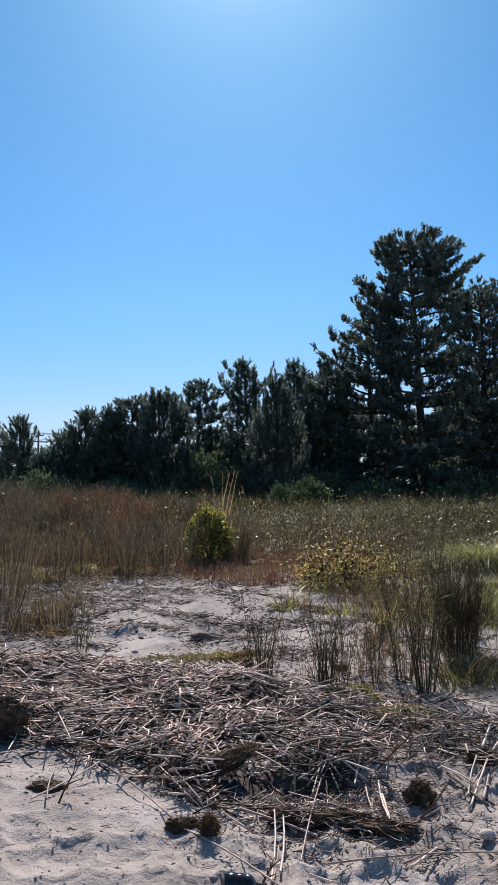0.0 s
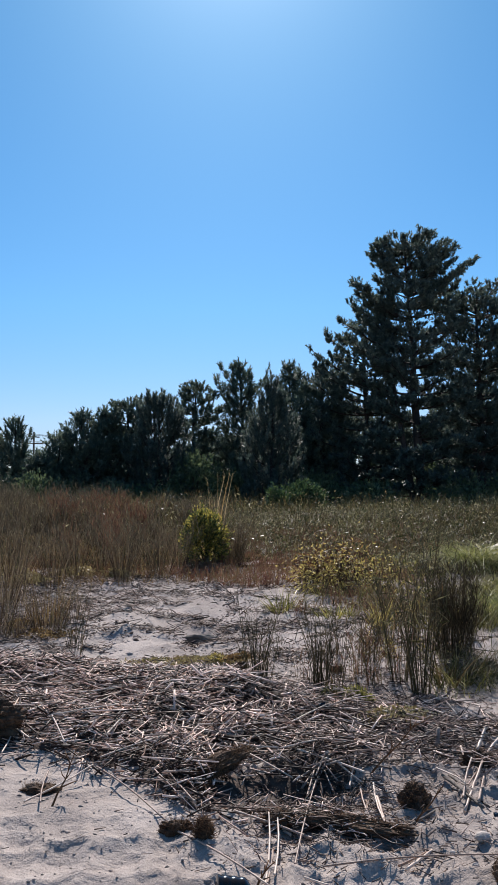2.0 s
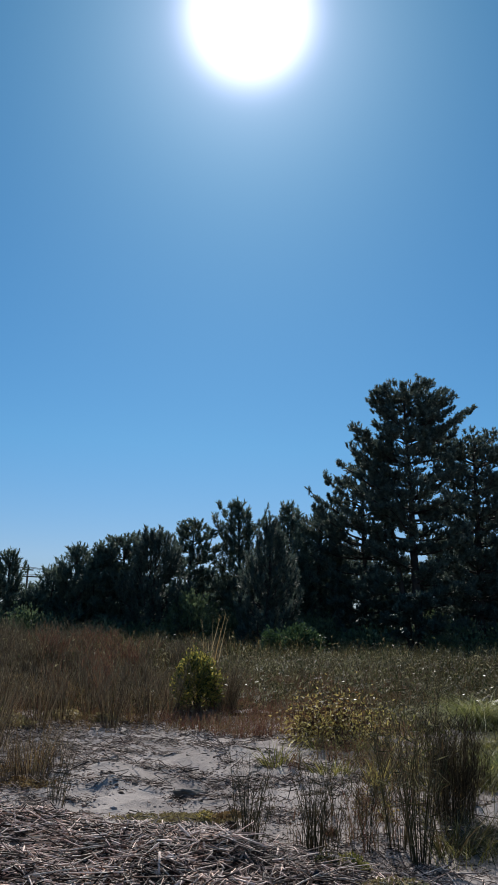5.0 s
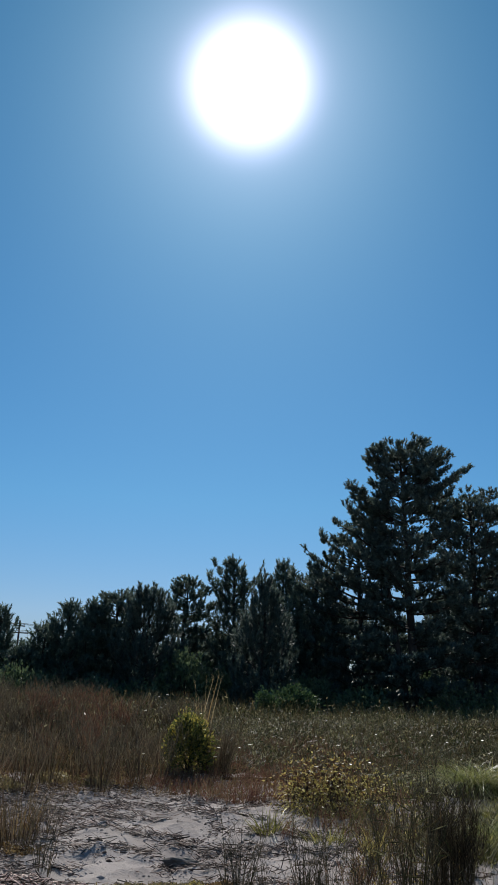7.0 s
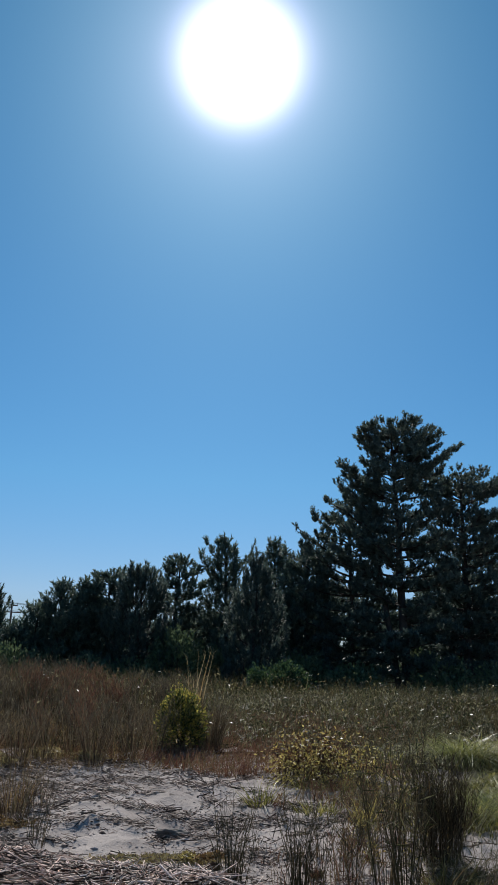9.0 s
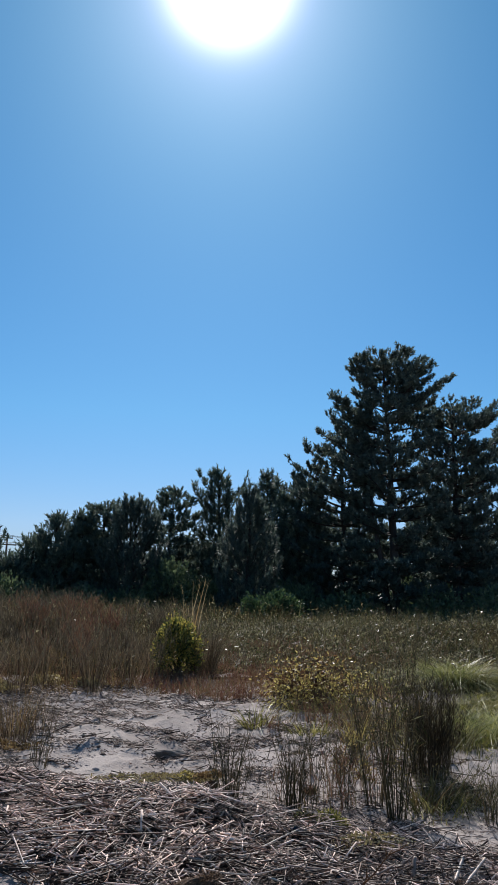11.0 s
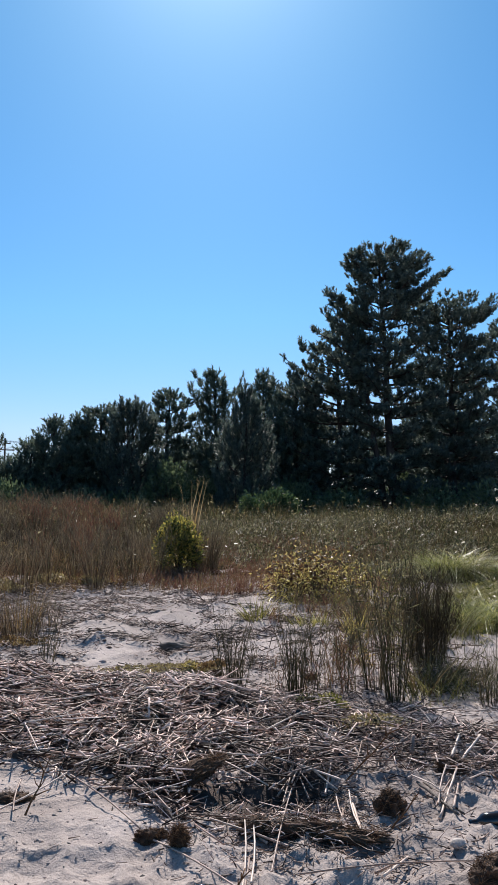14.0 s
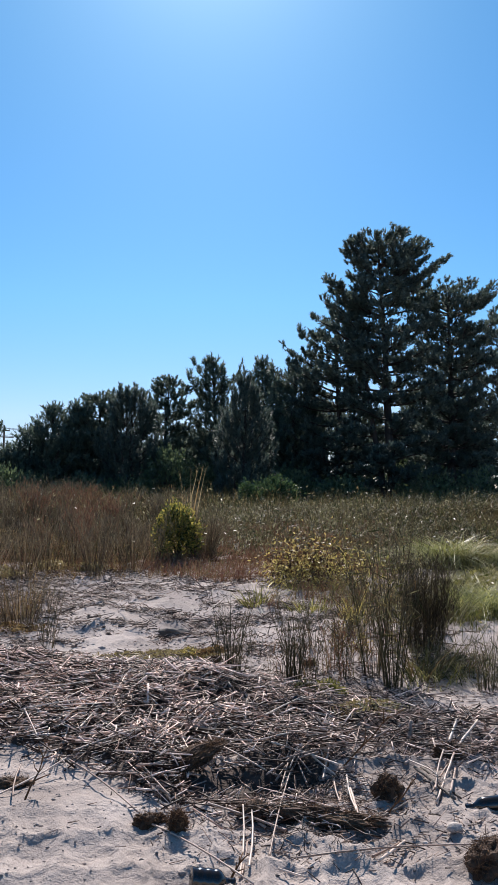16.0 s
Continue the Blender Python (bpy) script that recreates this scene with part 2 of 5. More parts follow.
def reed_cover(x, y):
    """How thickly the washed-up reeds lie, 0 to 1."""
    low = np.interp(x, [-3.5, -1.3, -0.92, -0.58, -0.4, -0.24, 0.0, 0.55, 0.7, 0.9, 1.3, 1.55, 4], [5.3, 5.2, 5.0, 4.72, 4.4, 4.1, 3.9, 3.95, 4.6, 5.05, 5.0, 4.8, 4.9])
    high = np.interp(x, [-4, -2.6, -1.9, -1.2, -0.4, 0.17, 0.55, 0.94, 1.43, 1.9, 4], [8.6, 8.0, 7.6, 7.55, 7.35, 6.85, 6.7, 6.6, 6.45, 6.2, 6.0])
    wob = 0.22 * vnoise(x, y, 0.5, 3) + 0.12 * vnoise(x, y, 0.17, 4)
    d = np.clip((y - low + wob) / np.interp(x, [-0.55, -0.35, 0.15, 0.5, 0.8, 1.1], [0.85, 0.5, 0.5, 0.85, 0.85, 0.4]), 0, 1) * np.clip((high - y + wob) / 0.6, 0, 1)
    d *= np.interp(x, [-4, 0.0, 0.6, 1.2, 2, 4], [1, 1, 0.8, 0.62, 0.55, 0.4])
    d = d * np.interp(y, [3.6, 4.3, 4.7], [0.7, 0.78, 1.0])
    patch = np.clip(0.8 + 0.75 * vnoise(x, y, 0.5, 9), 0.12, 1)
    return d * patch


PRINTS = [(RNG.uniform(-2.2, 2.4), RNG.uniform(2.6, 5.2), RNG.uniform(0.04, 0.075), RNG.uniform(0.07, 0.14), RNG.uniform(-0.7, 0.7), RNG.uniform(0.015, 0.04)) for _ in range(9)]

HOLLOWS = [(0.4, 4.55, 0.3, 0.16, 0.02), (0.97, 4.32, 0.12, 0.1, 0.045), (0.55, 3.96, 0.2, 0.08, 0.015), (0.08, 4.56, 0.32, 0.15, 0.065), (-0.33, 4.02, 0.1, 0.07, 0.03)]


def bowls(x, y, size, seed):
    """Trodden hollows: how far up the side of the nearest hollow, and how near to the ridge between two."""
    x, y = x / size, y / size
    i, j = np.floor(x), np.floor(y)
    best = np.full(np.shape(x), 9.0)
    second = best.copy()
    for di in (-1, 0, 1):
        for dj in (-1, 0, 1):
            cx = i + di + 0.1 + 0.8 * lattice(i + di, j + dj, seed)
            cy = j + dj + 0.1 + 0.8 * lattice(i + di, j + dj, seed + 7)
            d = np.hypot(x - cx, y - cy)
            second = np.minimum(second, np.maximum(best, d))
            best = np.minimum(best, d)
    return np.minimum(best, 1.1), np.exp(-(second - best) / 0.16)


def rise(x, y):
    """Height of the sand."""
    x, y = np.asarray(x, float), np.asarray(y, float)
    z = np.interp(y, [-3000, -20, 0, 3, 5, 7, 9, 11, 14.5, 19, 23, 26, 30, 34, 45, 200, 3000], [-0.8, -0.8, -0.1, 0.02, 0.08, 0.15, 0.27, 0.4, 0.55, 0.82, 1.14, 1.2, 0.9, 0.72, 0.7, 0.7, 0.7])
    z = z + 0.2 * np.exp(-(((x + 7) / 3.6) ** 2) - ((y - 17) / 5.0) ** 2)
    z = z + 0.12 * np.exp(-(((x - 8) / 4) ** 2) - ((y - 20) / 5.0) ** 2) + 0.36 * np.clip((x - 1.5) / 5.0, 0, 1) * np.exp(-(((y - 20.5) / 2.8) ** 2))
    near = np.clip((30 - y) / 10, 0, 1) * np.clip((y + 5) / 5, 0, 1) * np.clip((14 - np.abs(x)) / 4, 0, 1)
    z = z + near * (0.035 * vnoise(x, y, 1.3, 1) + np.clip((y - 4.5) / 2, 0.3, 1) * 0.024 * vnoise(x, y, 0.42, 2) + np.interp(y, [4, 6, 8, 9, 13, 14], [0.010, 0.018, 0.015, 0.015, 0.017, 0.018]) * vnoise(x, y, np.float64(0.2), 5))
    upper = np.clip((y - 7) / 1, 0, 1) * np.clip((13 - y) / 1, 0, 1) * np.clip((6 - np.abs(x)), 0, 1)
    side, rim = bowls(x + 0.1 * vnoise(x, y, 0.4, 47), y * 0.8, 0.3, 48)
    z = z + upper * (0.036 * side**1.6 + 0.014 * rim + 0.012 * vnoise(x, y, 0.12, 49))
    front = np.clip((6.2 - y) / 1.2, 0, 1) * np.clip((y - 1) / 1, 0, 1) * np.clip((4 - np.abs(x)), 0, 1)
    sway = 0.05 * vnoise(x, y, 0.3, 41)
    ridge = 1 - np.abs(vnoise(x + sway, y, 0.25, 42))
    crease = 1 - np.abs(vnoise(x - sway, y + sway, 0.12, 43))
    z = z + front * (0.007 * ridge**3 + 0.004 * crease**2 + 0.0035 * vnoise(x, y, 0.05, 8))
    if np.any(front > 0):
        trod = (0.75 + 0.3 * vnoise(x, y, 0.6, 44)) * np.where(x < -0.15, np.clip((4.5 - y) / 0.25, 0.35, 1), 1) * np.clip(1.25 - 0.9 * np.exp(-(((x + 0.55) / 0.4) ** 2) - ((y - 4.35) / 0.35) ** 2), 0.2, 1.2)
        side, rim = bowls(x + sway, y * 0.8 + 0.5 * sway, 0.23, 45)
        side2, rim2 = bowls(x - sway, y * 0.85, 0.085, 46)
        trod = trod * np.interp(y, [3.2, 3.9, 4.3], [1.2, 1.15, 1.0])
        z = z + front * trod * (0.058 * side**1.8 + 0.026 * rim + 0.014 * side2**1.6 + 0.007 * rim2 - 0.04)
        z = z + 0.06 * np.exp(-(((x - 0.1) / 0.45) ** 2) - ((y - 4.95) / 0.2) ** 2)
        for px, py, a, c, deep in HOLLOWS:
            z = z - deep * np.exp(-(((x - px) / a) ** 2) - ((y - py) / c) ** 2)
        for px, py, a, b, turn, deep in PRINTS:
            c, s = math.cos(turn), math.sin(turn)
            u, v = ((x - px) * c + (y - py) * s) / a, (-(x - px) * s + (y - py) * c) / b
            q = u * u + v * v
            z = z - front * 0.6 * deep * (np.exp(-(q**2)) - 0.4 * np.exp(-((np.sqrt(q) - 1.45) ** 2) * 6))
    return z + 0.05 * reed_cover(x, y) * near


def mesh_np(name, V, groups):
    """A mesh from an array of places and arrays of faces, each of one corner count."""
    me = bpy.data.meshes.new(name)
    V = np.asarray(V, np.float32)
    groups = [np.asarray(g, np.int32) for g in groups if len(g)]
    loops = np.concatenate([g.ravel() for g in groups])
    sizes = np.concatenate([np.full(len(g), g.shape[1]) for g in groups])
    starts = np.concatenate([[0], np.cumsum(sizes)[:-1]]).astype(np.int32)
    me.vertices.add(len(V))
    me.vertices.foreach_set("co", V.ravel())
    me.loops.add(len(loops))
    me.loops.foreach_set("vertex_index", loops)
    me.polygons.add(len(starts))
    me.polygons.foreach_set("loop_start", starts)
    me.update(calc_edges=True)
    me.validate()
    return me


def smooth(me):
    me.polygons.foreach_set("use_smooth", np.ones(len(me.polygons), bool))
    return me


def part(name, me, material, parent=None, label="", kind=""):
    if isinstance(me, bmesh.types.BMesh):
        data = bpy.data.meshes.new(name)
        me.to_mesh(data)
        me.free()
        me = data
    if not me.materials:
        me.materials.append(material)
    ob = new(name, me)
    ob.parent = parent
    return tagged(ob, label, kind=kind)


def empty(name, loc, label, category, group=""):
    ob = new(name)
    ob.location = loc
    ob.empty_display_size = 0.1
    return tagged(ob, label, category, group)


def unit(v):
    return v / np.maximum(np.linalg.norm(v, axis=-1, keepdims=True), 1e-9)


def stick_batch(P, D, L, R, sides=5, rings=2, taper=0.85, sag=None):
    """Many thin rods at once: starts, ways, lengths, radii."""
    n = len(P)
    D = unit(D)
    A = unit(np.cross(D, np.array([0.03, 0.05, 1.0])))
    B = np.cross(D, A)
    s = np.linspace(0, 1, rings)
    th = np.arange(sides) * 2 * np.pi / sides
    ring = np.cos(th)[None, :, None] * A[:, None] + np.sin(th)[None, :, None] * B[:, None]
    r = R[:, None] * (1 - (1 - taper) * s)[None]
    V = P[:, None, None] + D[:, None, None] * (L[:, None] * s)[:, :, None, None] + ring[:, None] * r[:, :, None, None]
    if sag is not None:
        V = V + (sag[:, None, :] * (4 * s * (1 - s))[None, :, None])[:, :, None, :]
    base = (np.arange(n) * rings * sides)[:, None, None]
    i, j = np.arange(rings - 1)[:, None], np.arange(sides)[None]
    q = np.stack([i * sides + j, i * sides + (j + 1) % sides, (i + 1) * sides + (j + 1) % sides, (i + 1) * sides + j], -1).reshape(1, -1, 4)
    Q = (base + q).reshape(-1, 4)
    caps = np.stack([np.arange(sides)[::-1], (rings - 1) * sides + np.arange(sides)])[None]
    C = (base + caps).reshape(-1, sides)
    return V.reshape(-1, 3), [Q, C]


def blade_batch(P, h, az, lean, bend, w, segs=3, twist=None):
    """Many grass blades at once, each a narrow bowed ribbon."""
    n = len(P)
    s = np.linspace(0, 1, segs + 1)[None]
    out = h[:, None] * (lean[:, None] * s + bend[:, None] * s**2)
    up = h[:, None] * (s - np.minimum(0.45 * np.abs(bend) + 0.3 * bend**2, 1.1)[:, None] * s**2.2)
    ca, sa = np.cos(az), np.sin(az)
    C = P[:, None] + np.stack([out * ca[:, None], out * sa[:, None], up], -1)
    tw = RNG.uniform(0, np.pi, n) if twist is None else twist
    W = np.stack([np.cos(tw), np.sin(tw), np.zeros(n)], -1)
    half = (w[:, None] * 0.5 * (1 - 0.9 * s**1.6))[..., None]
    V = np.stack([C - W[:, None] * half, C + W[:, None] * half], 2)
    base = (np.arange(n) * (segs + 1) * 2)[:, None, None]
    i = np.arange(segs)
    q = np.stack([2 * i, 2 * i + 1, 2 * i + 3, 2 * i + 2], -1)[None]
    return V.reshape(-1, 3), [(base + q).reshape(-1, 4)]


def leaf_batch(P, D, size, fold=0.3, slim=0.3):
    """Pointed leaves, two faces each, folded along the midrib."""
    n = len(P)
    D = unit(D)
    A = unit(np.cross(D, unit(RNG.normal(size=(n, 3)))))
    B = np.cross(D, A)
    l, w = size[:, None], size[:, None] * slim
    V = np.stack([P, P + D * l * 0.45 + A * w + B * w * fold, P + D * l, P + D * l * 0.45 - A * w + B * w * fold], 1)
    base = (np.arange(n) * 4)[:, None, None]
    return V.reshape(-1, 3), [(base + np.array([[[0, 1, 2], [0, 2, 3]]])).reshape(-1, 3)]


def shoot_batch(P, D, L, count, needle, width):
    """Bottle-brush pine shoots: needles all round a short axis, pointing forward."""
    n = len(P)
    D = unit(D)
    A = unit(np.cross(D, unit(RNG.normal(size=(n, 3)))))
    B = np.cross(D, A)
    th = RNG.uniform(0, 2 * np.pi, (n, count))
    s = RNG.uniform(0.0, 1.0, (n, count)) ** 0.75
    al = RNG.uniform(0.6, 1.25, (n, count)) * (1.05 - 0.4 * s**4)
    rad = np.cos(th)[..., None] * A[:, None] + np.sin(th)[..., None] * B[:, None]
    tang = -np.sin(th)[..., None] * A[:, None] + np.cos(th)[..., None] * B[:, None]
    W = D[:, None] * np.cos(al)[..., None] + rad * np.sin(al)[..., None]
    root = P[:, None] + D[:, None] * (s * L[:, None])[..., None]
    ln = needle * RNG.uniform(0.75, 1.1, (n, count))[..., None]
    V = np.stack([root - tang * width / 2, root + tang * width / 2, root + W * ln], 2)
    F = np.arange(n * count * 3).reshape(-1, 3)
    return V.reshape(-1, 3), [F]


def joined(batches):
    Vs, by, off = [], {}, 0
    for V, gs in batches:
        Vs.append(V)
        for g in gs:
            by.setdefault(g.shape[1], []).append(g + off)
        off += len(V)
    return np.concatenate(Vs), [np.concatenate(g) for g in by.values()]


def tube(pts, radii, sides=7):
    pts, radii = np.asarray(pts, float), np.asarray(radii, float)
    k = len(pts)
    T = unit(np.gradient(pts, axis=0))
    ref = np.array([0.2, 1.0, 0.1]) if abs(T[0][2]) > 0.7 else np.array([0.1, 0.2, 1.0])
    A = unit(np.cross(T, ref))
    B = np.cross(T, A)
    th = np.arange(sides) * 2 * np.pi / sides
    V = pts[:, None] + radii[:, None, None] * (np.cos(th)[None, :, None] * A[:, None] + np.sin(th)[None, :, None] * B[:, None])
    i, j = np.arange(k - 1)[:, None], np.arange(sides)[None]
    Q = np.stack([i * sides + j, i * sides + (j + 1) % sides, (i + 1) * sides + (j + 1) % sides, (i + 1) * sides + j], -1).reshape(-1, 4)
    caps = np.stack([np.arange(sides)[::-1], (k - 1) * sides + np.arange(sides)])
    return V.reshape(-1, 3), [Q, caps]


# ---- ground ----
def graded(fine_lo, fine_hi, step, mid_lo, mid_hi, slow, lo, hi, fast):
    """Grid lines: even between the fine limits, slowly coarser to the mid limits, then fast to the ends."""
    a = list(np.arange(fine_lo, fine_hi, step))
    d = step
    while a[-1] < hi:
        d *= slow if a[-1] < mid_hi else fast
        a.append(a[-1] + d)
    d = step
    while a[0] > lo:
        d *= slow if a[0] > mid_lo else fast
        a.insert(0, a[0] - d)
    return np.array(a)


gx = graded(-1.4, 1.6, 0.021, -4, 4, 1.03, -2500, 2500, 1.22)
gy = graded(3.35, 5.0, 0.02, 3, 13, 1.0135, -2500, 3000, 1.12)
GX, GY = np.meshgrid(gx, gy)
GZ = rise(GX, GY)
nx, ny = len(gx), len(gy)
ii, jj = np.meshgrid(np.arange(nx - 1), np.arange(ny - 1))
Q = np.stack([jj * nx + ii, jj * nx + ii + 1, (jj + 1) * nx + ii + 1, (jj + 1) * nx + ii], -1).reshape(-1, 4)
ground = part("ground", smooth(mesh_np("ground", np.stack([GX, GY, GZ], -1).reshape(-1, 3), [Q])), M_SAND)
tagged(ground, "pale grey-pink beach sand, trodden, rising to a low dune", "sand", kind="structure")


# ---- pines ----
def pine(base, height, sides_at, depth, label, seed, start=0.1, gap=0.62, ring=6, lean=(0.0, 0.0), trunk_r=0.17, needles=None, climb=(0.05, 0.7), curl=0.3, twigs=5.0, reach=0.5, inner=0.3, brush=(0.32, 0.13), sprays=3, splay=0.5, up=0.9, count=26, wide=0.02, category="pine tree", fork=None, arms=(), holes=(), leaders=0):
    """A pine with its limbs in yearly whorls and its needles in brushes at the ends of the twigs.

    sides_at: rows of (share of the height, reach to the left, reach to the right); gap: metres between whorls; ring: limbs in a whorl;
    climb: slope of the lowest and of the highest limbs; curl: how far the ends turn up; twigs: in a metre of limb; reach: length of the
    side twigs; brush: length and needle length; sprays: brushes on a twig's end; arms: (share of the height, bearing, length, slope);
    holes: (share from, share to, side) that bear no limbs; leaders: upright shoots at the top."""
    global RNG
    RNG = np.random.default_rng(seed)
    bx, by = base
    bz = float(rise(bx, by)) - 0.05
    tree = empty("pine_tree", (bx, by, bz), label, category, "pines behind the dune")
    zs = np.linspace(0, 1, 14)
    wob = np.cumsum(RNG.normal(0, 0.05, (14, 2)), 0) * 0.6
    wob -= zs[:, None] * wob[-1] + (1 - zs[:, None]) * wob[0]
    axis = np.stack([lean[0] * zs + wob[:, 0], lean[1] * zs + wob[:, 1], zs * height * 0.97], -1)
    part("trunk", smooth(mesh_np("trunk", *tube(axis, trunk_r * (1 - zs) ** 0.8 + 0.02, 9))), M_BARK, tree, "dark scaly bark")
    stems = [axis]
    if fork:
        t = np.linspace(0, 1, 14)
        second = np.stack([fork[0] * (0.25 + t**0.9), -0.12 + 0 * t, fork[1] * t], -1)
        part("trunk", smooth(mesh_np("trunk", *tube(second, np.linspace(trunk_r * 0.75, 0.05, 14), 8))), M_BARK, tree, "leaning second stem with dark bark")
        stems.append(second)
    hs, lf, rt = np.array(sides_at, float).T
    plan = []
    for z in np.arange(start * height, height * 0.965, gap):
        k = max(3, int(round(ring * RNG.uniform(0.75, 1.2))))
        turn = RNG.uniform(0, 6.28)
        for i in range(k):
            az = turn + 6.283 * (i + RNG.uniform(-0.3, 0.3)) / k
            zz = z + RNG.normal(0, 0.16 * gap)
            f = zz / height
            if any(g0 < f < g1 and side * math.cos(az) > -0.2 for g0, g1, side in holes):
                continue
            ca, sa = math.cos(az), math.sin(az)
            rx = np.interp(f, hs, rt) if ca > 0 else np.interp(f, hs, lf)
            ry = depth * 0.5 * (np.interp(f, hs, rt) + np.interp(f, hs, lf))
            r = RNG.uniform(0.6, 1.0) / math.sqrt((ca / max(rx, 0.05)) ** 2 + (sa / max(ry, 0.05)) ** 2)
            plan.append((zz, az, max(r - 0.2, 0.15), None))
    shares = np.linspace(0, 1, 60)
    girth = np.maximum(np.interp(shares, hs, lf), np.interp(shares, hs, rt))
    plan += [(a[0] * height, a[1], a[2], a[3]) for a in arms]
    limbs, TP, TD = [], [], []
    for z, az, r, slope in plan:
        f = z / height
        ca, sa = math.cos(az), math.sin(az)
        stem = stems[0]
        if len(stems) > 1 and ca < 0.1 and z < 0.8 * stems[1][-1, 2] and RNG.uniform(0, 1) < 0.5:
            stem = stems[1]
            r = max(r - abs(np.interp(z, stem[:, 2], stem[:, 0])), 0.4)
        centre = np.array([np.interp(z, stem[:, 2], stem[:, 0]), np.interp(z, stem[:, 2], stem[:, 1]), z])
        ceiling_z = height * 1.05
        if slope is None:
            ceiling_z = max(height * max(shares[girth >= min(r, girth.max())]), z + 0.05) + RNG.uniform(-0.1, 0.25)
            slope = climb[0] + (climb[1] - climb[0]) * max(f, 0) ** 1.5 + RNG.normal(0, 0.1)
        s = np.linspace(0, 1, 6)
        bow = RNG.normal(0, 0.07) * r
        # a limb springs from the trunk, sags a little and turns up at its end
        run = np.stack([ca * r * s - sa * bow * np.sin(3.1 * s), sa * r * s + ca * bow * np.sin(3.1 * s), r * (slope * s + curl * (s**2.6 - 0.55 * s))], -1)
        run[1:] += RNG.normal(0, 0.02 + 0.015 * r, (5, 3)) * s[1:, None]
        climbed = run[-1, 2]
        if z + climbed > ceiling_z:
            run[:, 2] *= max(ceiling_z - z, 0.05) / climbed
        pts = centre + run
        pts[:, 2] = np.maximum(pts[:, 2], 0.1)
        limbs.append(tube(pts, (0.012 + 0.016 * r) * (1 - 0.8 * s) + 0.005, 4))
        tip_way = unit(pts[-1] - pts[-2])
        TP.append(pts[-1]), TD.append(tip_way * 0.7 + np.array([0, 0, up]))
        side = RNG.choice([-1, 1])
        for q in range(int(r * twigs + RNG.uniform(0.4, 1.4))):
            u = inner + (1 - inner) * RNG.uniform(0, 1) ** 0.8
            side = -side
            p = np.array([np.interp(u, s, pts[:, a]) for a in range(3)])
            out = unit(np.array([ca, sa, 0.0]) * RNG.uniform(0.35, 1.0) + side * np.array([-sa, ca, 0]) * RNG.uniform(0.35, 1.1))
            l = reach * RNG.uniform(0.45, 1.1) * min(1.0, 0.45 + (1 - u) * 1.1) * min(1, r + 0.2)
            e = p + out * l + np.array([0, 0, l * RNG.uniform(-0.05, 0.5)])
            limbs.append(tube(np.array([p, e]), [0.012, 0.006], 3))
            TP.append(e), TD.append(out * 0.55 + np.array([0, 0, up * RNG.uniform(0.6, 1.3)]))
            if l > 0.3:
                TP.append((p + e) / 2), TD.append(out * 0.3 + np.array([0, 0, up * 1.2]))
    top = axis[-1]
    for e in range(leaders + 1):
        a = RNG.uniform(0, 6.28)
        w = 0.0 if e == 0 else RNG.uniform(0.12, 0.4)
        TP.append(top + np.array([w * math.cos(a), w * math.sin(a), -0.5 * w])), TD.append(np.array([w * math.cos(a), w * math.sin(a), 1.6]))
    TP, TD = np.array(TP), unit(np.array(TD))
    m = len(TP)
    SD = unit(np.repeat(TD, sprays, 0) + RNG.normal(0, splay, (m * sprays, 3)) * (np.arange(m * sprays) % sprays > 0)[:, None])
    SL = brush[0] * RNG.uniform(0.7, 1.25, m * sprays)
    SP = np.repeat(TP, sprays, 0) - SD * 0.08
    part("limbwork", mesh_np("limbwork", *joined(limbs)), M_BARK, tree, "", "stuff")
    part("crown", mesh_np("crown", *shoot_batch(SP, SD, SL, count, brush[1], wide)), needles or M_NEEDLE, tree, "dense dark green needle tufts")
    return tree


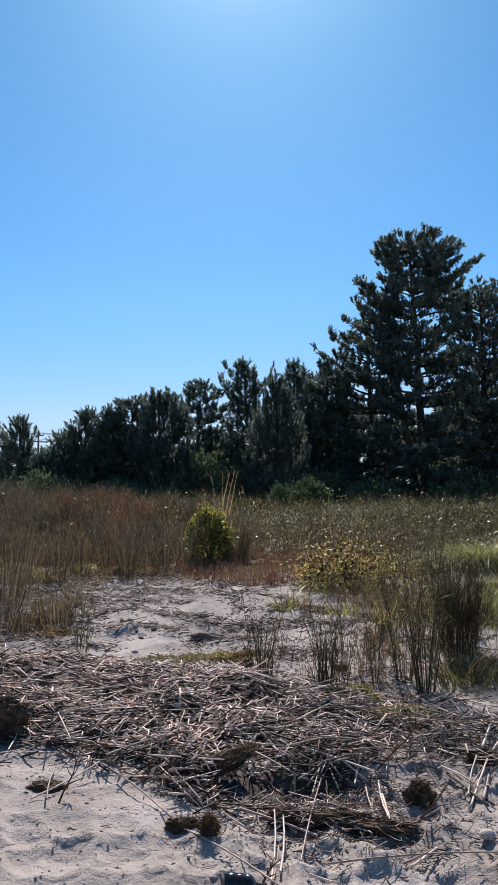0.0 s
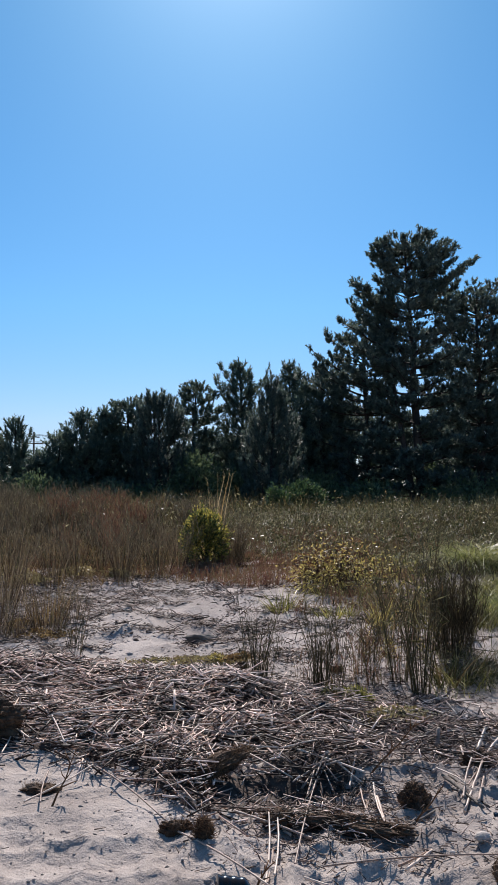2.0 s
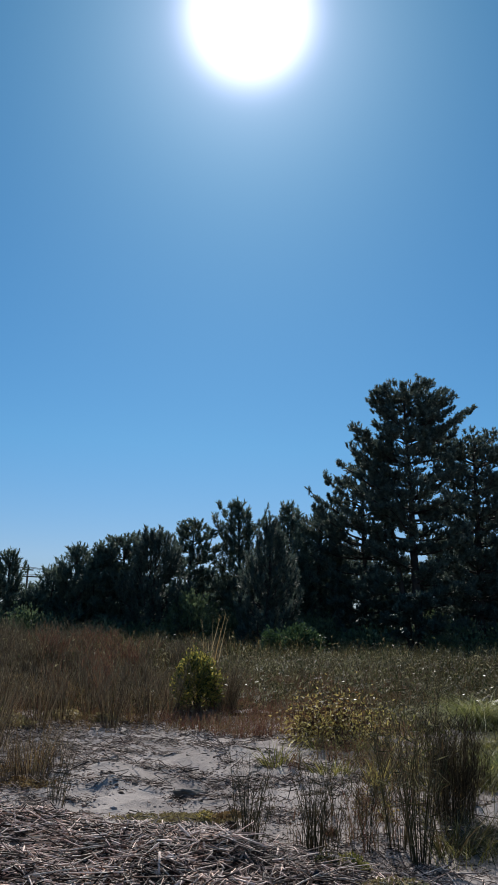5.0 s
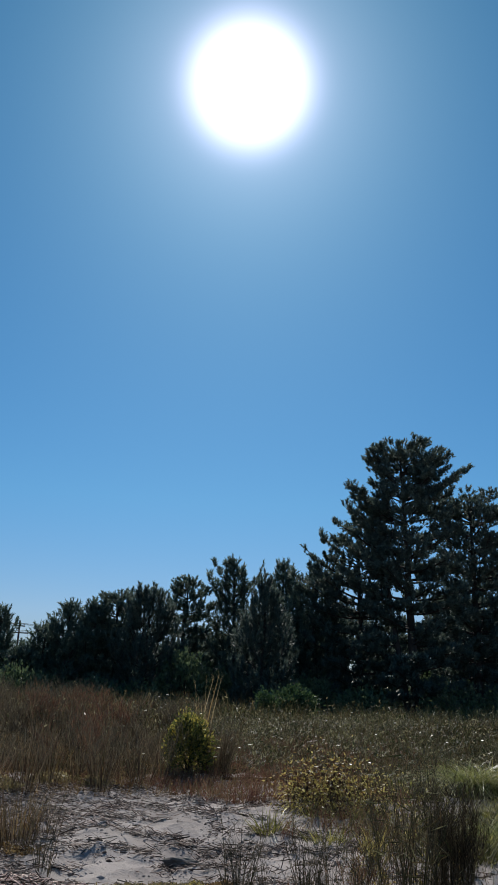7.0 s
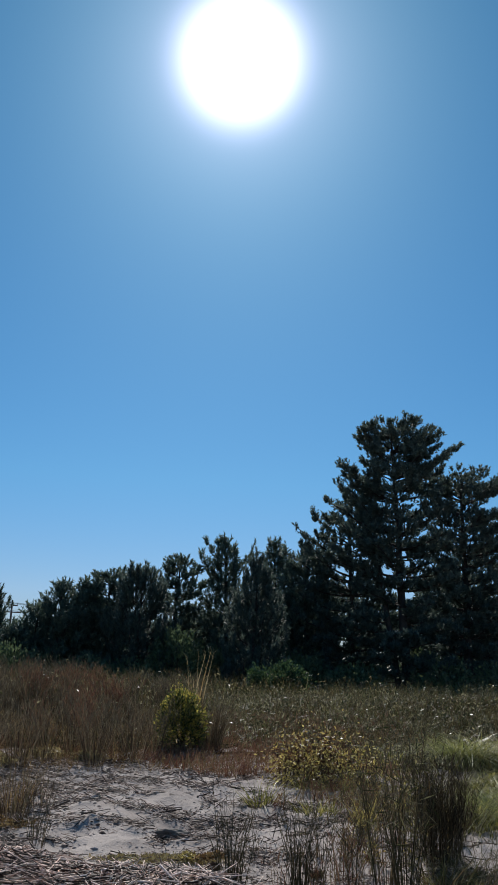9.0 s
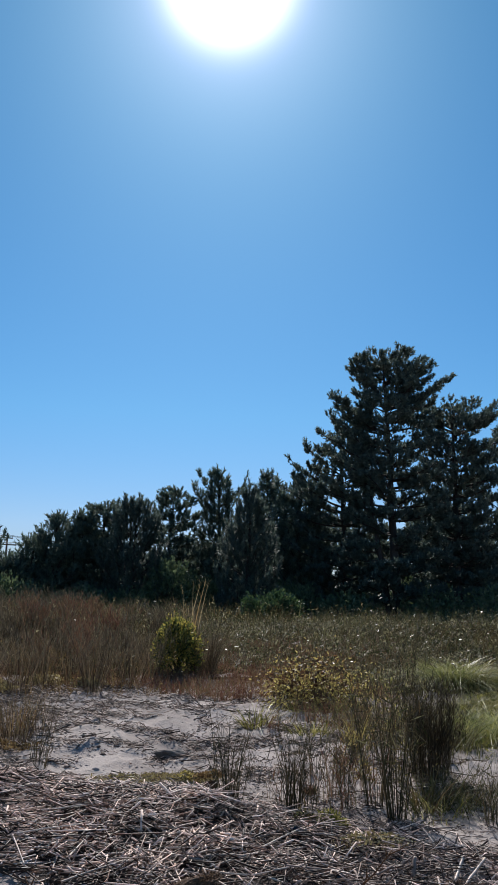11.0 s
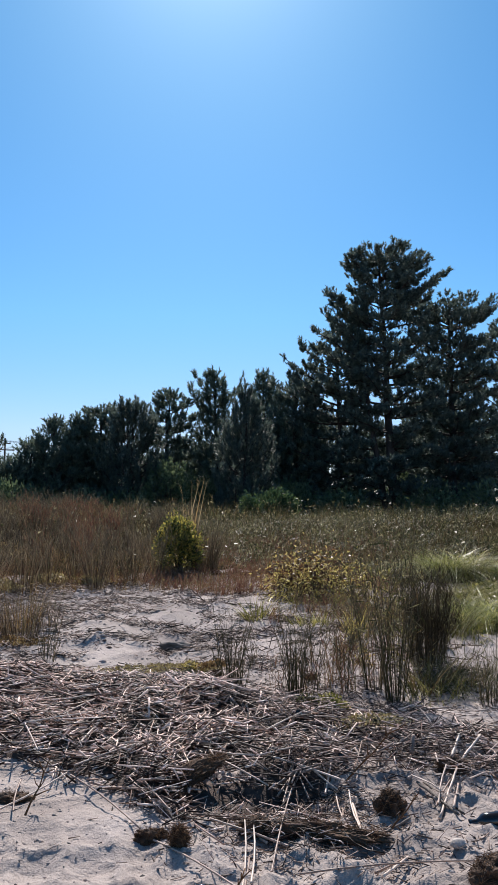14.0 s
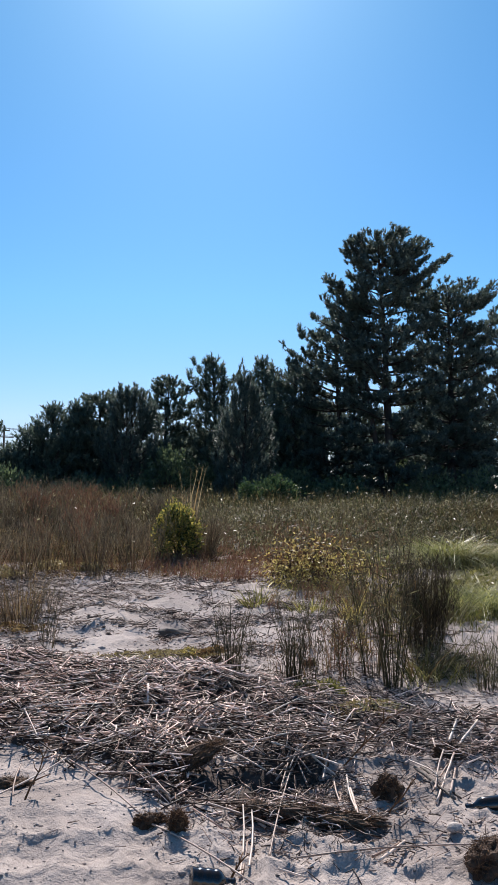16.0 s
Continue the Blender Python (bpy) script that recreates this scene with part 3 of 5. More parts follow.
# the tall pines
TALL = dict(brush=(0.27, 0.14), sprays=3, splay=0.5, up=0.95, count=15, wide=0.056, twigs=8.5, reach=0.62, curl=0.3, climb=(-0.02, 0.62), gap=0.6, ring=7, inner=0.15)
pine((7.55, 36), 11.9, [(0, 1.0, 1.0), (0.1, 2.0, 2.0), (0.25, 3.0, 2.6), (0.45, 3.1, 2.6), (0.55, 2.9, 2.3), (0.66, 2.4, 2.1), (0.74, 2.1, 2.1), (0.8, 1.9, 2.3), (0.86, 1.2, 2.4), (0.9, 1.2, 2.0), (0.95, 1.3, 1.9), (1.0, 0.9, 1.1)], 0.9,
     "tall spreading black pine with a dark bare-sided trunk", 21, start=0.1, lean=(-0.7, 0.2), trunk_r=0.21, fork=(-1.25, 7.6), holes=[(0.85, 0.875, -1), (0.60, 0.63, 1), (0.69, 0.715, 1)], leaders=8,
     arms=[(0.86, 3.0, 1.5, 0.8), (0.87, 3.4, 1.3, 0.85), (0.86, 2.7, 1.2, 0.9), (0.88, 0.1, 2.0, 0.5), (0.88, -0.5, 1.8, 0.5), (0.90, 0.6, 1.6, 0.5), (0.91, 0.0, 1.6, 0.5), (0.93, 0.3, 1.1, 0.6), (0.92, 2.9, 0.9, 0.7), (0.93, -1.5, 0.9, 0.8), (0.94, 1.6, 0.8, 0.9), (0.81, 0.0, 2.7, 0.45), (0.79, -0.4, 2.4, 0.4), (0.77, 0.3, 2.3, 0.35), (0.74, 3.1, 2.4, 0.45), (0.72, 3.4, 2.2, 0.5), (0.72, 2.8, 2.2, 0.4),
           (0.68, 3.2, 2.4, 0.35), (0.66, 2.8, 2.3, 0.35), (0.64, 3.5, 2.3, 0.35), (0.6, 3.2, 3.0, 0.3), (0.56, 2.9, 3.0, 0.25), (0.53, 3.3, 2.9, 0.3), (0.46, 3.1, 3.3, 0.2), (0.55, 0.1, 2.2, 0.1), (0.65, -0.2, 2.2, 0.2), (0.73, 0.0, 2.2, 0.25)], **dict(TALL, twigs=9.5))
pine((5.5, 38.5), 9.0, [(0, 1.8, 1.8), (0.2, 2.8, 2.2), (0.45, 2.6, 2.2), (0.65, 2.3, 2.0), (0.78, 1.7, 1.6), (0.88, 1.2, 1.1), (0.95, 0.9, 0.8), (1.0, 0.4, 0.4)], 0.9,
     "mid-height black pine crowding against a taller one", 22, start=0.06, trunk_r=0.16, lean=(-0.1, 0), leaders=3, arms=[(0.78, 3.1, 1.7, 0.7), (0.70, 2.9, 2.4, 0.5), (0.55, 3.2, 2.9, 0.45), (0.62, 3.3, 2.3, 0.5)], **dict(TALL, twigs=6.5))
pine((10.4, 38), 10.6, [(0, 1.8, 1.8), (0.2, 2.6, 2.6), (0.5, 2.4, 2.6), (0.7, 2.0, 2.5), (0.85, 1.6, 2.4), (0.93, 1.2, 2.3), (1.0, 0.5, 0.7)], 0.9,
     "tall black pine with long upswept side branches", 23, start=0.06, trunk_r=0.2, holes=[(0.80, 0.84, 1)], leaders=4, arms=[(0.84, 0.1, 2.5, 0.55), (0.86, -0.2, 2.2, 0.6), (0.74, 0.1, 2.6, 0.45), (0.62, -0.1, 2.7, 0.3), (0.8, 3.0, 1.9, 0.5), (0.87, 2.9, 1.2, 0.8)], **dict(TALL, twigs=9.0))
pine((13.6, 40), 10.0, [(0, 1.8, 1.8), (0.2, 2.6, 2.7), (0.5, 2.5, 2.6), (0.8, 1.9, 2.0), (1.0, 0.5, 0.4)], 0.9,
     "tall black pine with layered open branches", 24, start=0.08, trunk_r=0.2, leaders=3, **dict(TALL, twigs=5.0))
# younger pines beside them, open and spiky
YOUNG = dict(needles=M_NEEDLE2, brush=(0.46, 0.18), sprays=2, splay=0.45, up=1.1, count=26, wide=0.054, twigs=5.5, reach=0.5, curl=0.6, climb=(0.15, 0.8), gap=0.46, ring=7, inner=0.15, trunk_r=0.12, start=0.04)
pine((3.6, 40.5), 7.2, [(0, 1.6, 1.6), (0.3, 2.1, 2.0), (0.6, 1.6, 1.6), (0.8, 1.0, 1.2), (0.92, 0.5, 0.6), (1.0, 0.2, 0.2)], 0.9, "young pine with spiky upright leaders", 25, leaders=2, arms=[(0.82, 0.1, 1.0, 1.0), (0.78, 3.0, 1.0, 1.0)], **YOUNG)
pine((2.25, 43), 7.9, [(0, 1.5, 1.5), (0.3, 1.9, 1.9), (0.65, 1.3, 1.3), (0.85, 0.6, 0.7), (1.0, 0.15, 0.15)], 0.9, "slim young pine with sparse spiky top", 26, leaders=1, **YOUNG)
pine((0.2, 42), 7.5, [(0, 1.5, 1.5), (0.35, 1.8, 1.6), (0.65, 1.2, 1.1), (0.8, 0.95, 0.9), (0.92, 0.5, 0.5), (1.0, 0.1, 0.15)], 0.9, "slim pine with thin spiky upright branch tips", 27, lean=(-0.5, 0), leaders=0, arms=[(0.84, 3.1, 0.8, 1.0), (0.75, 3.1, 1.1, 0.7), (0.78, 0.0, 1.3, 0.8)], **YOUNG)
CANDLE = dict(brush=(0.6, 0.18), sprays=1, splay=0.22, up=2.2, count=52, wide=0.05, twigs=5.0, reach=0.36, curl=0.9, climb=(0.3, 1.3), gap=0.42, ring=8, inner=0.4, trunk_r=0.12, start=0.03)
pine((1.1, 35.5), 5.4, [(0, 1.5, 1.6), (0.35, 1.5, 1.6), (0.65, 1.0, 1.1), (0.9, 0.45, 0.5), (1.0, 0.2, 0.2)], 1.0, "dense dark young pine with upright candles", 28, leaders=3, **CANDLE)
pine((-2.45, 42), 6.5, [(0, 1.4, 1.4), (0.35, 1.5, 1.6), (0.6, 1.3, 1.7), (0.8, 1.2, 1.9), (0.92, 0.9, 1.0), (1.0, 0.5, 0.5)], 0.9, "rounded pine with open forked branches", 29, start=0.03, needles=M_NEEDLE2, trunk_r=0.12, leaders=5, **TALL)
pine((-3.75, 37.5), 5.05, [(0, 1.7, 1.9), (0.3, 1.8, 1.9), (0.6, 1.5, 1.5), (0.8, 1.15, 1.0), (1.0, 0.6, 0.5)], 1.0, "dense dark young pine with candle-like upright shoots", 30, leaders=5, **CANDLE)
pine((-5.3, 39), 5.5, [(0, 1.9, 1.8), (0.3, 2.0, 1.9), (0.6, 1.7, 1.6), (0.8, 1.3, 1.2), (1.0, 0.6, 0.6)], 1.0, "bushy rounded young pine, dark green", 34, start=0.03, needles=M_NEEDLE2, trunk_r=0.12, leaders=5, **TALL)
pine((-7.2, 38), 4.5, [(0, 1.7, 1.7), (0.3, 1.7, 1.9), (0.65, 1.2, 1.5), (0.8, 0.7, 1.2), (1.0, 0.3, 0.4)], 1.0, "low young pine with upcurved branch ends", 32, leaders=2, **YOUNG)
pine((-10.15, 38), 4.3, [(0, 1.6, 1.4), (0.3, 1.6, 1.1), (0.6, 1.0, 0.7), (0.8, 0.6, 0.4), (1.0, 0.2, 0.2)], 1.0, "young pine with a tall leading shoot", 33, leaders=1, arms=[(0.62, 0.0, 0.6, 1.4), (0.6, 3.1, 0.8, 1.2)], **dict(YOUNG, brush=(0.6, 0.19), sprays=1, count=48))
pine((-8.9, 37.2), 2.7, [(0, 1.2, 1.2), (0.4, 1.2, 1.2), (0.75, 0.8, 0.8), (1.0, 0.3, 0.3)], 1.0, "small bushy pine between taller ones", 35, leaders=2, **YOUNG)
pine((-6.2, 38.6), 4.9, [(0, 1.6, 1.6), (0.3, 1.7, 1.7), (0.65, 1.2, 1.3), (0.85, 0.7, 0.8), (1.0, 0.3, 0.3)], 1.0, "young pine with upcurved branch ends", 36, leaders=3, **YOUNG)
pine((-8.25, 38.2), 3.7, [(0, 1.4, 1.4), (0.3, 1.4, 1.4), (0.65, 1.0, 1.0), (0.85, 0.6, 0.6), (1.0, 0.3, 0.3)], 1.0, "low young pine with upcurved branch ends", 37, leaders=3, **YOUNG)
# the shadowy row behind
for bx_, by_, bh_, bs_ in [(-12.5, 45, 3.2, 401), (-9.6, 46, 2.6, 402), (-5.2, 47, 3.9, 403), (-1.4, 47, 4.2, 404), (1.2, 48, 4.8, 405), (4.0, 46, 5.6, 406), (5.4, 43, 5.2, 411), (7.8, 43.5, 4.6, 407), (10.2, 45, 5.2, 408), (12.8, 44, 6.2, 409), (11.4, 42.5, 7.0, 410), (-7.5, 44, 3.0, 412), (-3.3, 45, 3.6, 413), (-0.2, 44.5, 4.0, 414), (2.7, 44, 4.6, 415), (-11.2, 43, 2.6, 416)]:
    pine((bx_, by_), bh_, [(0, 2.2, 2.2), (0.4, 2.4, 2.4), (0.75, 1.6, 1.6), (1.0, 0.5, 0.5)], 0.8, "dark pine in the shaded row behind", bs_, start=0.02, trunk_r=0.13, brush=(0.45, 0.22), count=12, wide=0.085, sprays=3, twigs=4.5, reach=0.6, gap=0.6, ring=6, leaders=2)


# ---- shrubs ----
def shrub(name, base, size, leaves, leaf, material, label, category="shrub", seed=1, stems=9, group="", clumps=40, puff=0.16, upright=0.4, heads=0, slim=0.3, low=-0.25, foot=0.32):
    """A leafy shrub: stems, and leaves gathered in small clumps."""
    global RNG
    RNG = np.random.default_rng(seed)
    bx, by = base
    bz = float(rise(bx, by)) - 0.02
    ob = empty(name, (bx, by, bz), label, category, group)
    a, b, h = size
    th, ph = RNG.uniform(0, 2 * np.pi, clumps), np.arccos(RNG.uniform(low, 1, clumps))
    rr = RNG.uniform(0.55, 1.05, clumps) ** 0.7
    C = np.stack([a * rr * np.sin(ph) * np.cos(th), b * rr * np.sin(ph) * np.sin(th), h * (foot + (0.94 - foot) * rr * np.cos(ph))], -1)
    tubes = []
    for k in range(max(stems, 3)):
        e = C[k % clumps]
        s = np.linspace(0, 1, 5)[:, None]
        p = e * s**np.array([1.4, 1.4, 0.9]) + RNG.normal(0, 0.015, (5, 3)) * (s > 0)
        tubes.append(tube(p, np.linspace(0.012 * h + 0.004, 0.003, 5), 5))
    part("stemwork", mesh_np("stemwork", *joined(tubes)), M_STEM, ob, "", "stuff")
    per = leaves // clumps
    P = np.repeat(C, per, 0) + RNG.normal(0, puff, (per * clumps, 3)) * np.array([a, b, h]) / max(a, h)
    P[:, 2] = np.maximum(P[:, 2], 0.03)
    D = unit(P - np.array([0, 0, h * 0.3])) + np.array([0, 0, upright]) + RNG.normal(0, 0.5, P.shape)
    part("foliage", mesh_np("foliage", *leaf_batch(P, D, leaf * RNG.uniform(0.6, 1.2, len(P)), 0.3, slim)), material, ob, "", "stuff")
    if heads:
        k = RNG.integers(0, clumps, heads)
        P = C[k] + RNG.normal(0, puff * 0.4, (heads, 3)) + np.array([0, 0, 0.05])
        hv = np.full(heads, 0.055)
        V, g = blade_batch(np.repeat(P, 6, 0), np.repeat(hv, 6) * RNG.uniform(0.6, 1.2, heads * 6), RNG.uniform(0, 6.3, heads * 6), RNG.uniform(0, 0.25, heads * 6), RNG.uniform(-0.1, 0.2, heads * 6), np.full(heads * 6, 0.018), 2)
        part("seed_haze", mesh_np("seed_haze", V, g), M_DARKHEAD, ob, "dark brown withered flower heads", "stuff")
    return ob


shrub("bayberry_shrub", (1.6, 27), (1.02, 0.8, 1.0), 8000, 0.085, M_BAY, "rounded fresh green bayberry shrub on the dune crest", seed=41, clumps=70, puff=0.095)
shrub("goldenrod_bush", (-0.64, 14.1), (0.36, 0.33, 0.9), 4300, 0.062, M_GOLD, "leafy goldenrod bush, yellowing at the top", seed=42, clumps=120, puff=0.085, upright=0.15, stems=26, slim=0.26, low=-0.55, foot=0.46)
for k, (sx, sy, sa, sh, sd) in enumerate([(-2.0, 36.5, 1.2, 3.0, 43), (0.1, 37.5, 1.0, 2.2, 44), (5.2, 34.8, 1.3, 1.6, 45), (8.8, 35.2, 1.5, 1.9, 46), (-8.2, 34.5, 1.2, 1.9, 47), (3.2, 36.2, 1.2, 2.0, 48), (-5.6, 35.2, 1.2, 1.5, 49), (11.5, 35.4, 1.6, 2.2, 50), (-9.6, 36.5, 1.3, 1.8, 431), (-7.0, 36.4, 1.3, 1.7, 432), (-3.9, 36.0, 1.3, 1.5, 433), (-0.9, 39.0, 1.5, 2.4, 434), (6.6, 39.2, 1.7, 2.6, 435), (9.6, 39.5, 1.7, 2.8, 436), (2.2, 38.5, 1.5, 2.4, 437), (-5.0, 41.5, 1.6, 2.2, 438)]):
    shrub("understorey_shrub", (sx, sy), (sa, sa * 0.8, sh), 2600, 0.14, M_LEAFPALE, "shadowy broad-leaved shrub under the pines", seed=sd, group="shrubs under the pines", clumps=90, puff=0.18)
for k, (sx, sy, sa, sh, sd) in enumerate([(0.92, 11.5, 0.2, 0.42, 51), (1.0, 11.4, 0.26, 0.52, 52), (1.27, 11.4, 0.26, 0.5, 53), (1.5, 11.35, 0.24, 0.42, 54), (1.3, 10.9, 0.2, 0.28, 55), (1.72, 11.0, 0.22, 0.36, 56), (1.0, 10.9, 0.2, 0.3, 57)]):
    shrub("seaside_goldenrod", (sx, sy), (sa * 0.95, sa * 0.8, sh * 0.70), 900, 0.05, M_WITHER if sd < 55 else M_YELLOW, "withering yellow-brown leafy plant with dark dead heads" if sd < 55 else "yellow-green leafy plant with dark withered heads", "plant", seed=sd, group="yellowing plants", clumps=20, puff=0.19, upright=-0.8, stems=30, heads=80 if sd < 55 else 26, slim=0.2)


# ---- grasses ----
def clump(base, r, h, n, material, label, seed, heads=None, lean=0.12, bend=0.25, w=0.006, name="grass_clump", group="grass clumps on the sand", head_n=0, segs=3, spread=0.5, leaves=0, leaf=0.07, leaf_material=None, arch=False, low=0.55):
    """One tuft of grass: blades, and seed heads on the upper third."""
    global RNG
    RNG = np.random.default_rng(seed)
    bx, by = base
    bz = float(rise(bx, by)) - 0.015
    ob = empty(name, (bx, by, bz), label, "grass", group)
    a, q = RNG.uniform(0, 6.283, n), r * np.sqrt(RNG.uniform(0, 1, n))
    P = np.stack([q * np.cos(a), q * np.sin(a), np.zeros(n)], -1)
    P[:, 2] = rise(P[:, 0] + bx, P[:, 1] + by) - bz - 0.015
    az = a + RNG.normal(0, spread, n)
    hh = h * RNG.uniform(low, 1.08, n)
    ln, bd = np.abs(RNG.normal(0, lean, n)) + lean * q / max(r, 0.01), np.abs(RNG.normal(0, bend, n))
    if arch:
        bd = bend * RNG.uniform(0.65, 1.3, n)
    part("foliage", mesh_np("foliage", *blade_batch(P, hh, az, ln, bd, w * RNG.uniform(0.7, 1.3, n), segs)), material, ob, "", "stuff")
    if leaves:
        k = RNG.integers(0, n, leaves)
        s = RNG.uniform(0.3, 0.95, leaves)
        o = hh[k] * (ln[k] * s + bd[k] * s**2)
        T = P[k] + np.stack([o * np.cos(az[k]), o * np.sin(az[k]), hh[k] * s * 0.95], -1)
        D = RNG.normal(0, 1, (leaves, 3)) + np.array([0, 0, 0.5])
        part("leafage", mesh_np("leafage", *leaf_batch(T, D, leaf * RNG.uniform(0.4, 1.4, leaves), 0.3, 0.03)), leaf_material or material, ob, "", "stuff")
    if head_n:
        k = RNG.integers(0, n, head_n)
        s = RNG.uniform(0.62, 1.02, head_n)
        o = hh[k] * (ln[k] * s + bd[k] * s**2)
        T = P[k] + np.stack([o * np.cos(az[k]), o * np.sin(az[k]), hh[k] * (s - 0.45 * bd[k] * s**2.2)], -1)
        V, g = blade_batch(T, RNG.uniform(0.05, 0.12, head_n), RNG.uniform(0, 6.3, head_n), RNG.uniform(0.1, 0.8, head_n), RNG.uniform(0, 0.3, head_n), np.full(head_n, 0.005), 1)
        part("seed_haze", mesh_np("seed_haze", V, g), heads or M_HEADS, ob, "hazy purple-brown seed heads", "stuff")
    return ob


LB = "upright clump of brown switchgrass with hazy seed heads"
TALLSTEMS = dict(leaf_material=M_DUNE, lean=0.06, bend=0.1, w=0.0058, low=0.4)
clump((1.87, 7.75), 0.16, 0.86, 430, M_SHADY, "dense upright switchgrass clump, dark brown, shading the sand", 61, heads=M_SHADY, head_n=3000, lean=0.05, bend=0.09, w=0.0034, low=0.4)
clump((1.37, 6.76), 0.07, 1.5, 60, M_STEM, "slender clump of tall green-brown grass stems", 63, leaves=260, leaf=0.13, head_n=420, heads=M_STEM, **TALLSTEMS)
clump((1.28, 7.05), 0.1, 1.36, 40, M_STEM, "slender clump of tall green-brown grass stems", 64, leaves=200, leaf=0.12, head_n=300, heads=M_STEM, **TALLSTEMS)
clump((1.27, 7.3), 0.10, 0.78, 22, M_RED, "sparse clump of reddish grass stems", 65, leaves=70, leaf=0.1, head_n=50, **TALLSTEMS)
for k, (px, py, ph, pn) in enumerate([(1.3, 7.9, 0.5, 8), (1.55, 8.15, 0.5, 12), (1.72, 8.6, 0.5, 16), (1.15, 8.3, 0.4, 6), (1.5, 8.9, 0.42, 14), (2.05, 8.8, 0.5, 24), (1.8, 9.4, 0.45, 28), (2.3, 8.35, 0.5, 18)]):
    clump((px, py), 0.16, ph, pn, M_SWITCH if k % 3 else M_RED, "hazy brown grass tuft at the edge of open sand", 520 + k, head_n=pn * 4, lean=0.2, bend=0.35, w=0.005, low=0.25, leaves=pn * 4, leaf=0.06, leaf_material=M_MEADOWLEAF, group="mixed tufts at the dune foot")
clump((1.64, 6.98), 0.16, 0.4, 80, M_DUNE, "low arching dark green bladed tuft beside tall stems", 66, lean=0.3, bend=0.8, w=0.013, segs=4)
clump((1.36, 8.73), 0.08, 0.40, 44, M_YELLOW, "upright yellow-green bladed plant on sand", 67, lean=0.2, bend=0.5, w=0.011, segs=4)
for k, (px, py, ph, pn) in enumerate([(0.09, 6.78, 0.66, 48), (0.16, 6.9, 0.55, 20), (0.62, 6.88, 0.72, 54), (0.55, 6.95, 0.6, 22), (0.8, 7.3, 0.5, 10), (0.95, 7.3, 0.58, 10), (1.08, 7.6, 0.6, 16), (0.33, 7.7, 0.4, 7), (0.9, 7.9, 0.5, 12), (0.72, 6.8, 0.36, 8), (1.02, 6.95, 0.5, 12), (-1.53, 7.93, 0.56, 14)]):
    clump((px, py), 0.065, ph, pn, M_STEM, "sparse clump of thin upright grass stems on open sand", 70 + k, lean=0.085, bend=0.12, w=0.0068, heads=M_STEM, head_n=pn * 3, leaves=pn * 3, leaf=0.08, low=0.35)
for k, (px, py, pr, ph, pn, pm) in enumerate([
        (-2.42, 8.6, 0.12, 0.95, 44, M_SWITCH), (-2.62, 9.4, 0.14, 1.05, 56, M_SWITCH), (-1.98, 8.85, 0.17, 0.5, 120, M_SWITCH), (-2.12, 9.3, 0.22, 0.5, 120, M_STRAW), (-1.8, 9.3, 0.12, 0.4, 40, M_SWITCH), (-2.25, 8.7, 0.15, 0.45, 70, M_SWITCH), (-1.6, 8.2, 0.08, 0.5, 16, M_STEM),
        (-2.9, 10.3, 0.3, 1.1, 200, M_SWITCH)]):
    clump((px, py), pr, ph, pn, pm, LB if pm is M_SWITCH else "short ochre-yellow tuft of dry grass", 90 + k, head_n=pn if pm is M_SWITCH else pn // 3, lean=0.11, bend=0.2)
for k, (px, py, ph) in enumerate([(-3.2, 12.1, 0.99), (-2.75, 12.4, 0.95), (-2.4, 12.3, 1.03), (-2.05, 12.6, 0.90), (-1.72, 12.35, 0.99), (-1.45, 12.7, 0.90), (-1.2, 12.35, 0.95), (-3.6, 11.6, 1.03), (-1.62, 11.7, 0.72), (-2.55, 11.5, 0.85), (-0.98, 13.2, 1.0), (-4.0, 12.4, 1.03)]):
    clump((px, py), 0.13, ph, 70, M_SWITCH, LB, 110 + k, head_n=330, lean=0.13, bend=0.2, group="switchgrass along the dune edge")
for k, (px, py, pr, ph, pn) in enumerate([(3.45, 13.0, 0.24, 0.84, 700), (3.78, 13.1, 0.22, 0.84, 380), (4.3, 13.5, 0.36, 0.6, 420), (3.1, 11.0, 0.3, 0.34, 320), (3.5, 11.4, 0.34, 0.36, 360), (3.15, 10.2, 0.28, 0.32, 260), (3.85, 11.8, 0.32, 0.36, 300), (2.85, 9.5, 0.3, 0.62, 420), (3.2, 9.4, 0.24, 0.55, 260)]):
    clump((px, py), pr, ph * 1.15, int(pn * 1.3), M_MOUND if k in (0, 2, 7, 8) else M_GREENGRASS, "yellow-green mound of arching grass blades", 460 + k, lean=0.15, bend=1.0, w=0.0095, segs=5, spread=1.5, arch=True, group="mounds of arching grass")
for k, (px, py, ph, pn) in enumerate([(0.74, 7.0, 0.42, 8), (0.86, 7.1, 0.46, 9), (0.96, 7.2, 0.5, 10), (1.06, 7.3, 0.46, 9), (1.12, 7.02, 0.5, 8), (0.9, 6.78, 0.36, 6), (0.45, 7.1, 0.4, 6)]):
    clump((px, py), 0.07, ph, pn, M_RED, "few thin reddish grass stems on littered sand", 650 + k, heads=M_RED, head_n=pn * 4, leaves=pn * 4, leaf=0.06, lean=0.14, bend=0.2, w=0.0055, low=0.3)
clump((0.43, 9.8), 0.16, 0.32, 80, M_GREENGRASS, "small green and yellow grass tuft on sand", 133, lean=0.35, bend=0.6, w=0.01)
clump((1.0, 9.45), 0.22, 0.2, 150, M_GREENGRASS, "small green and yellow grass tuft on sand", 134, lean=0.35, bend=0.6, w=0.01)
clump((1.75, 9.3), 0.3, 0.42, 150, M_DUNE, "loose tuft of pale dune grass", 135, lean=0.3, bend=0.4)
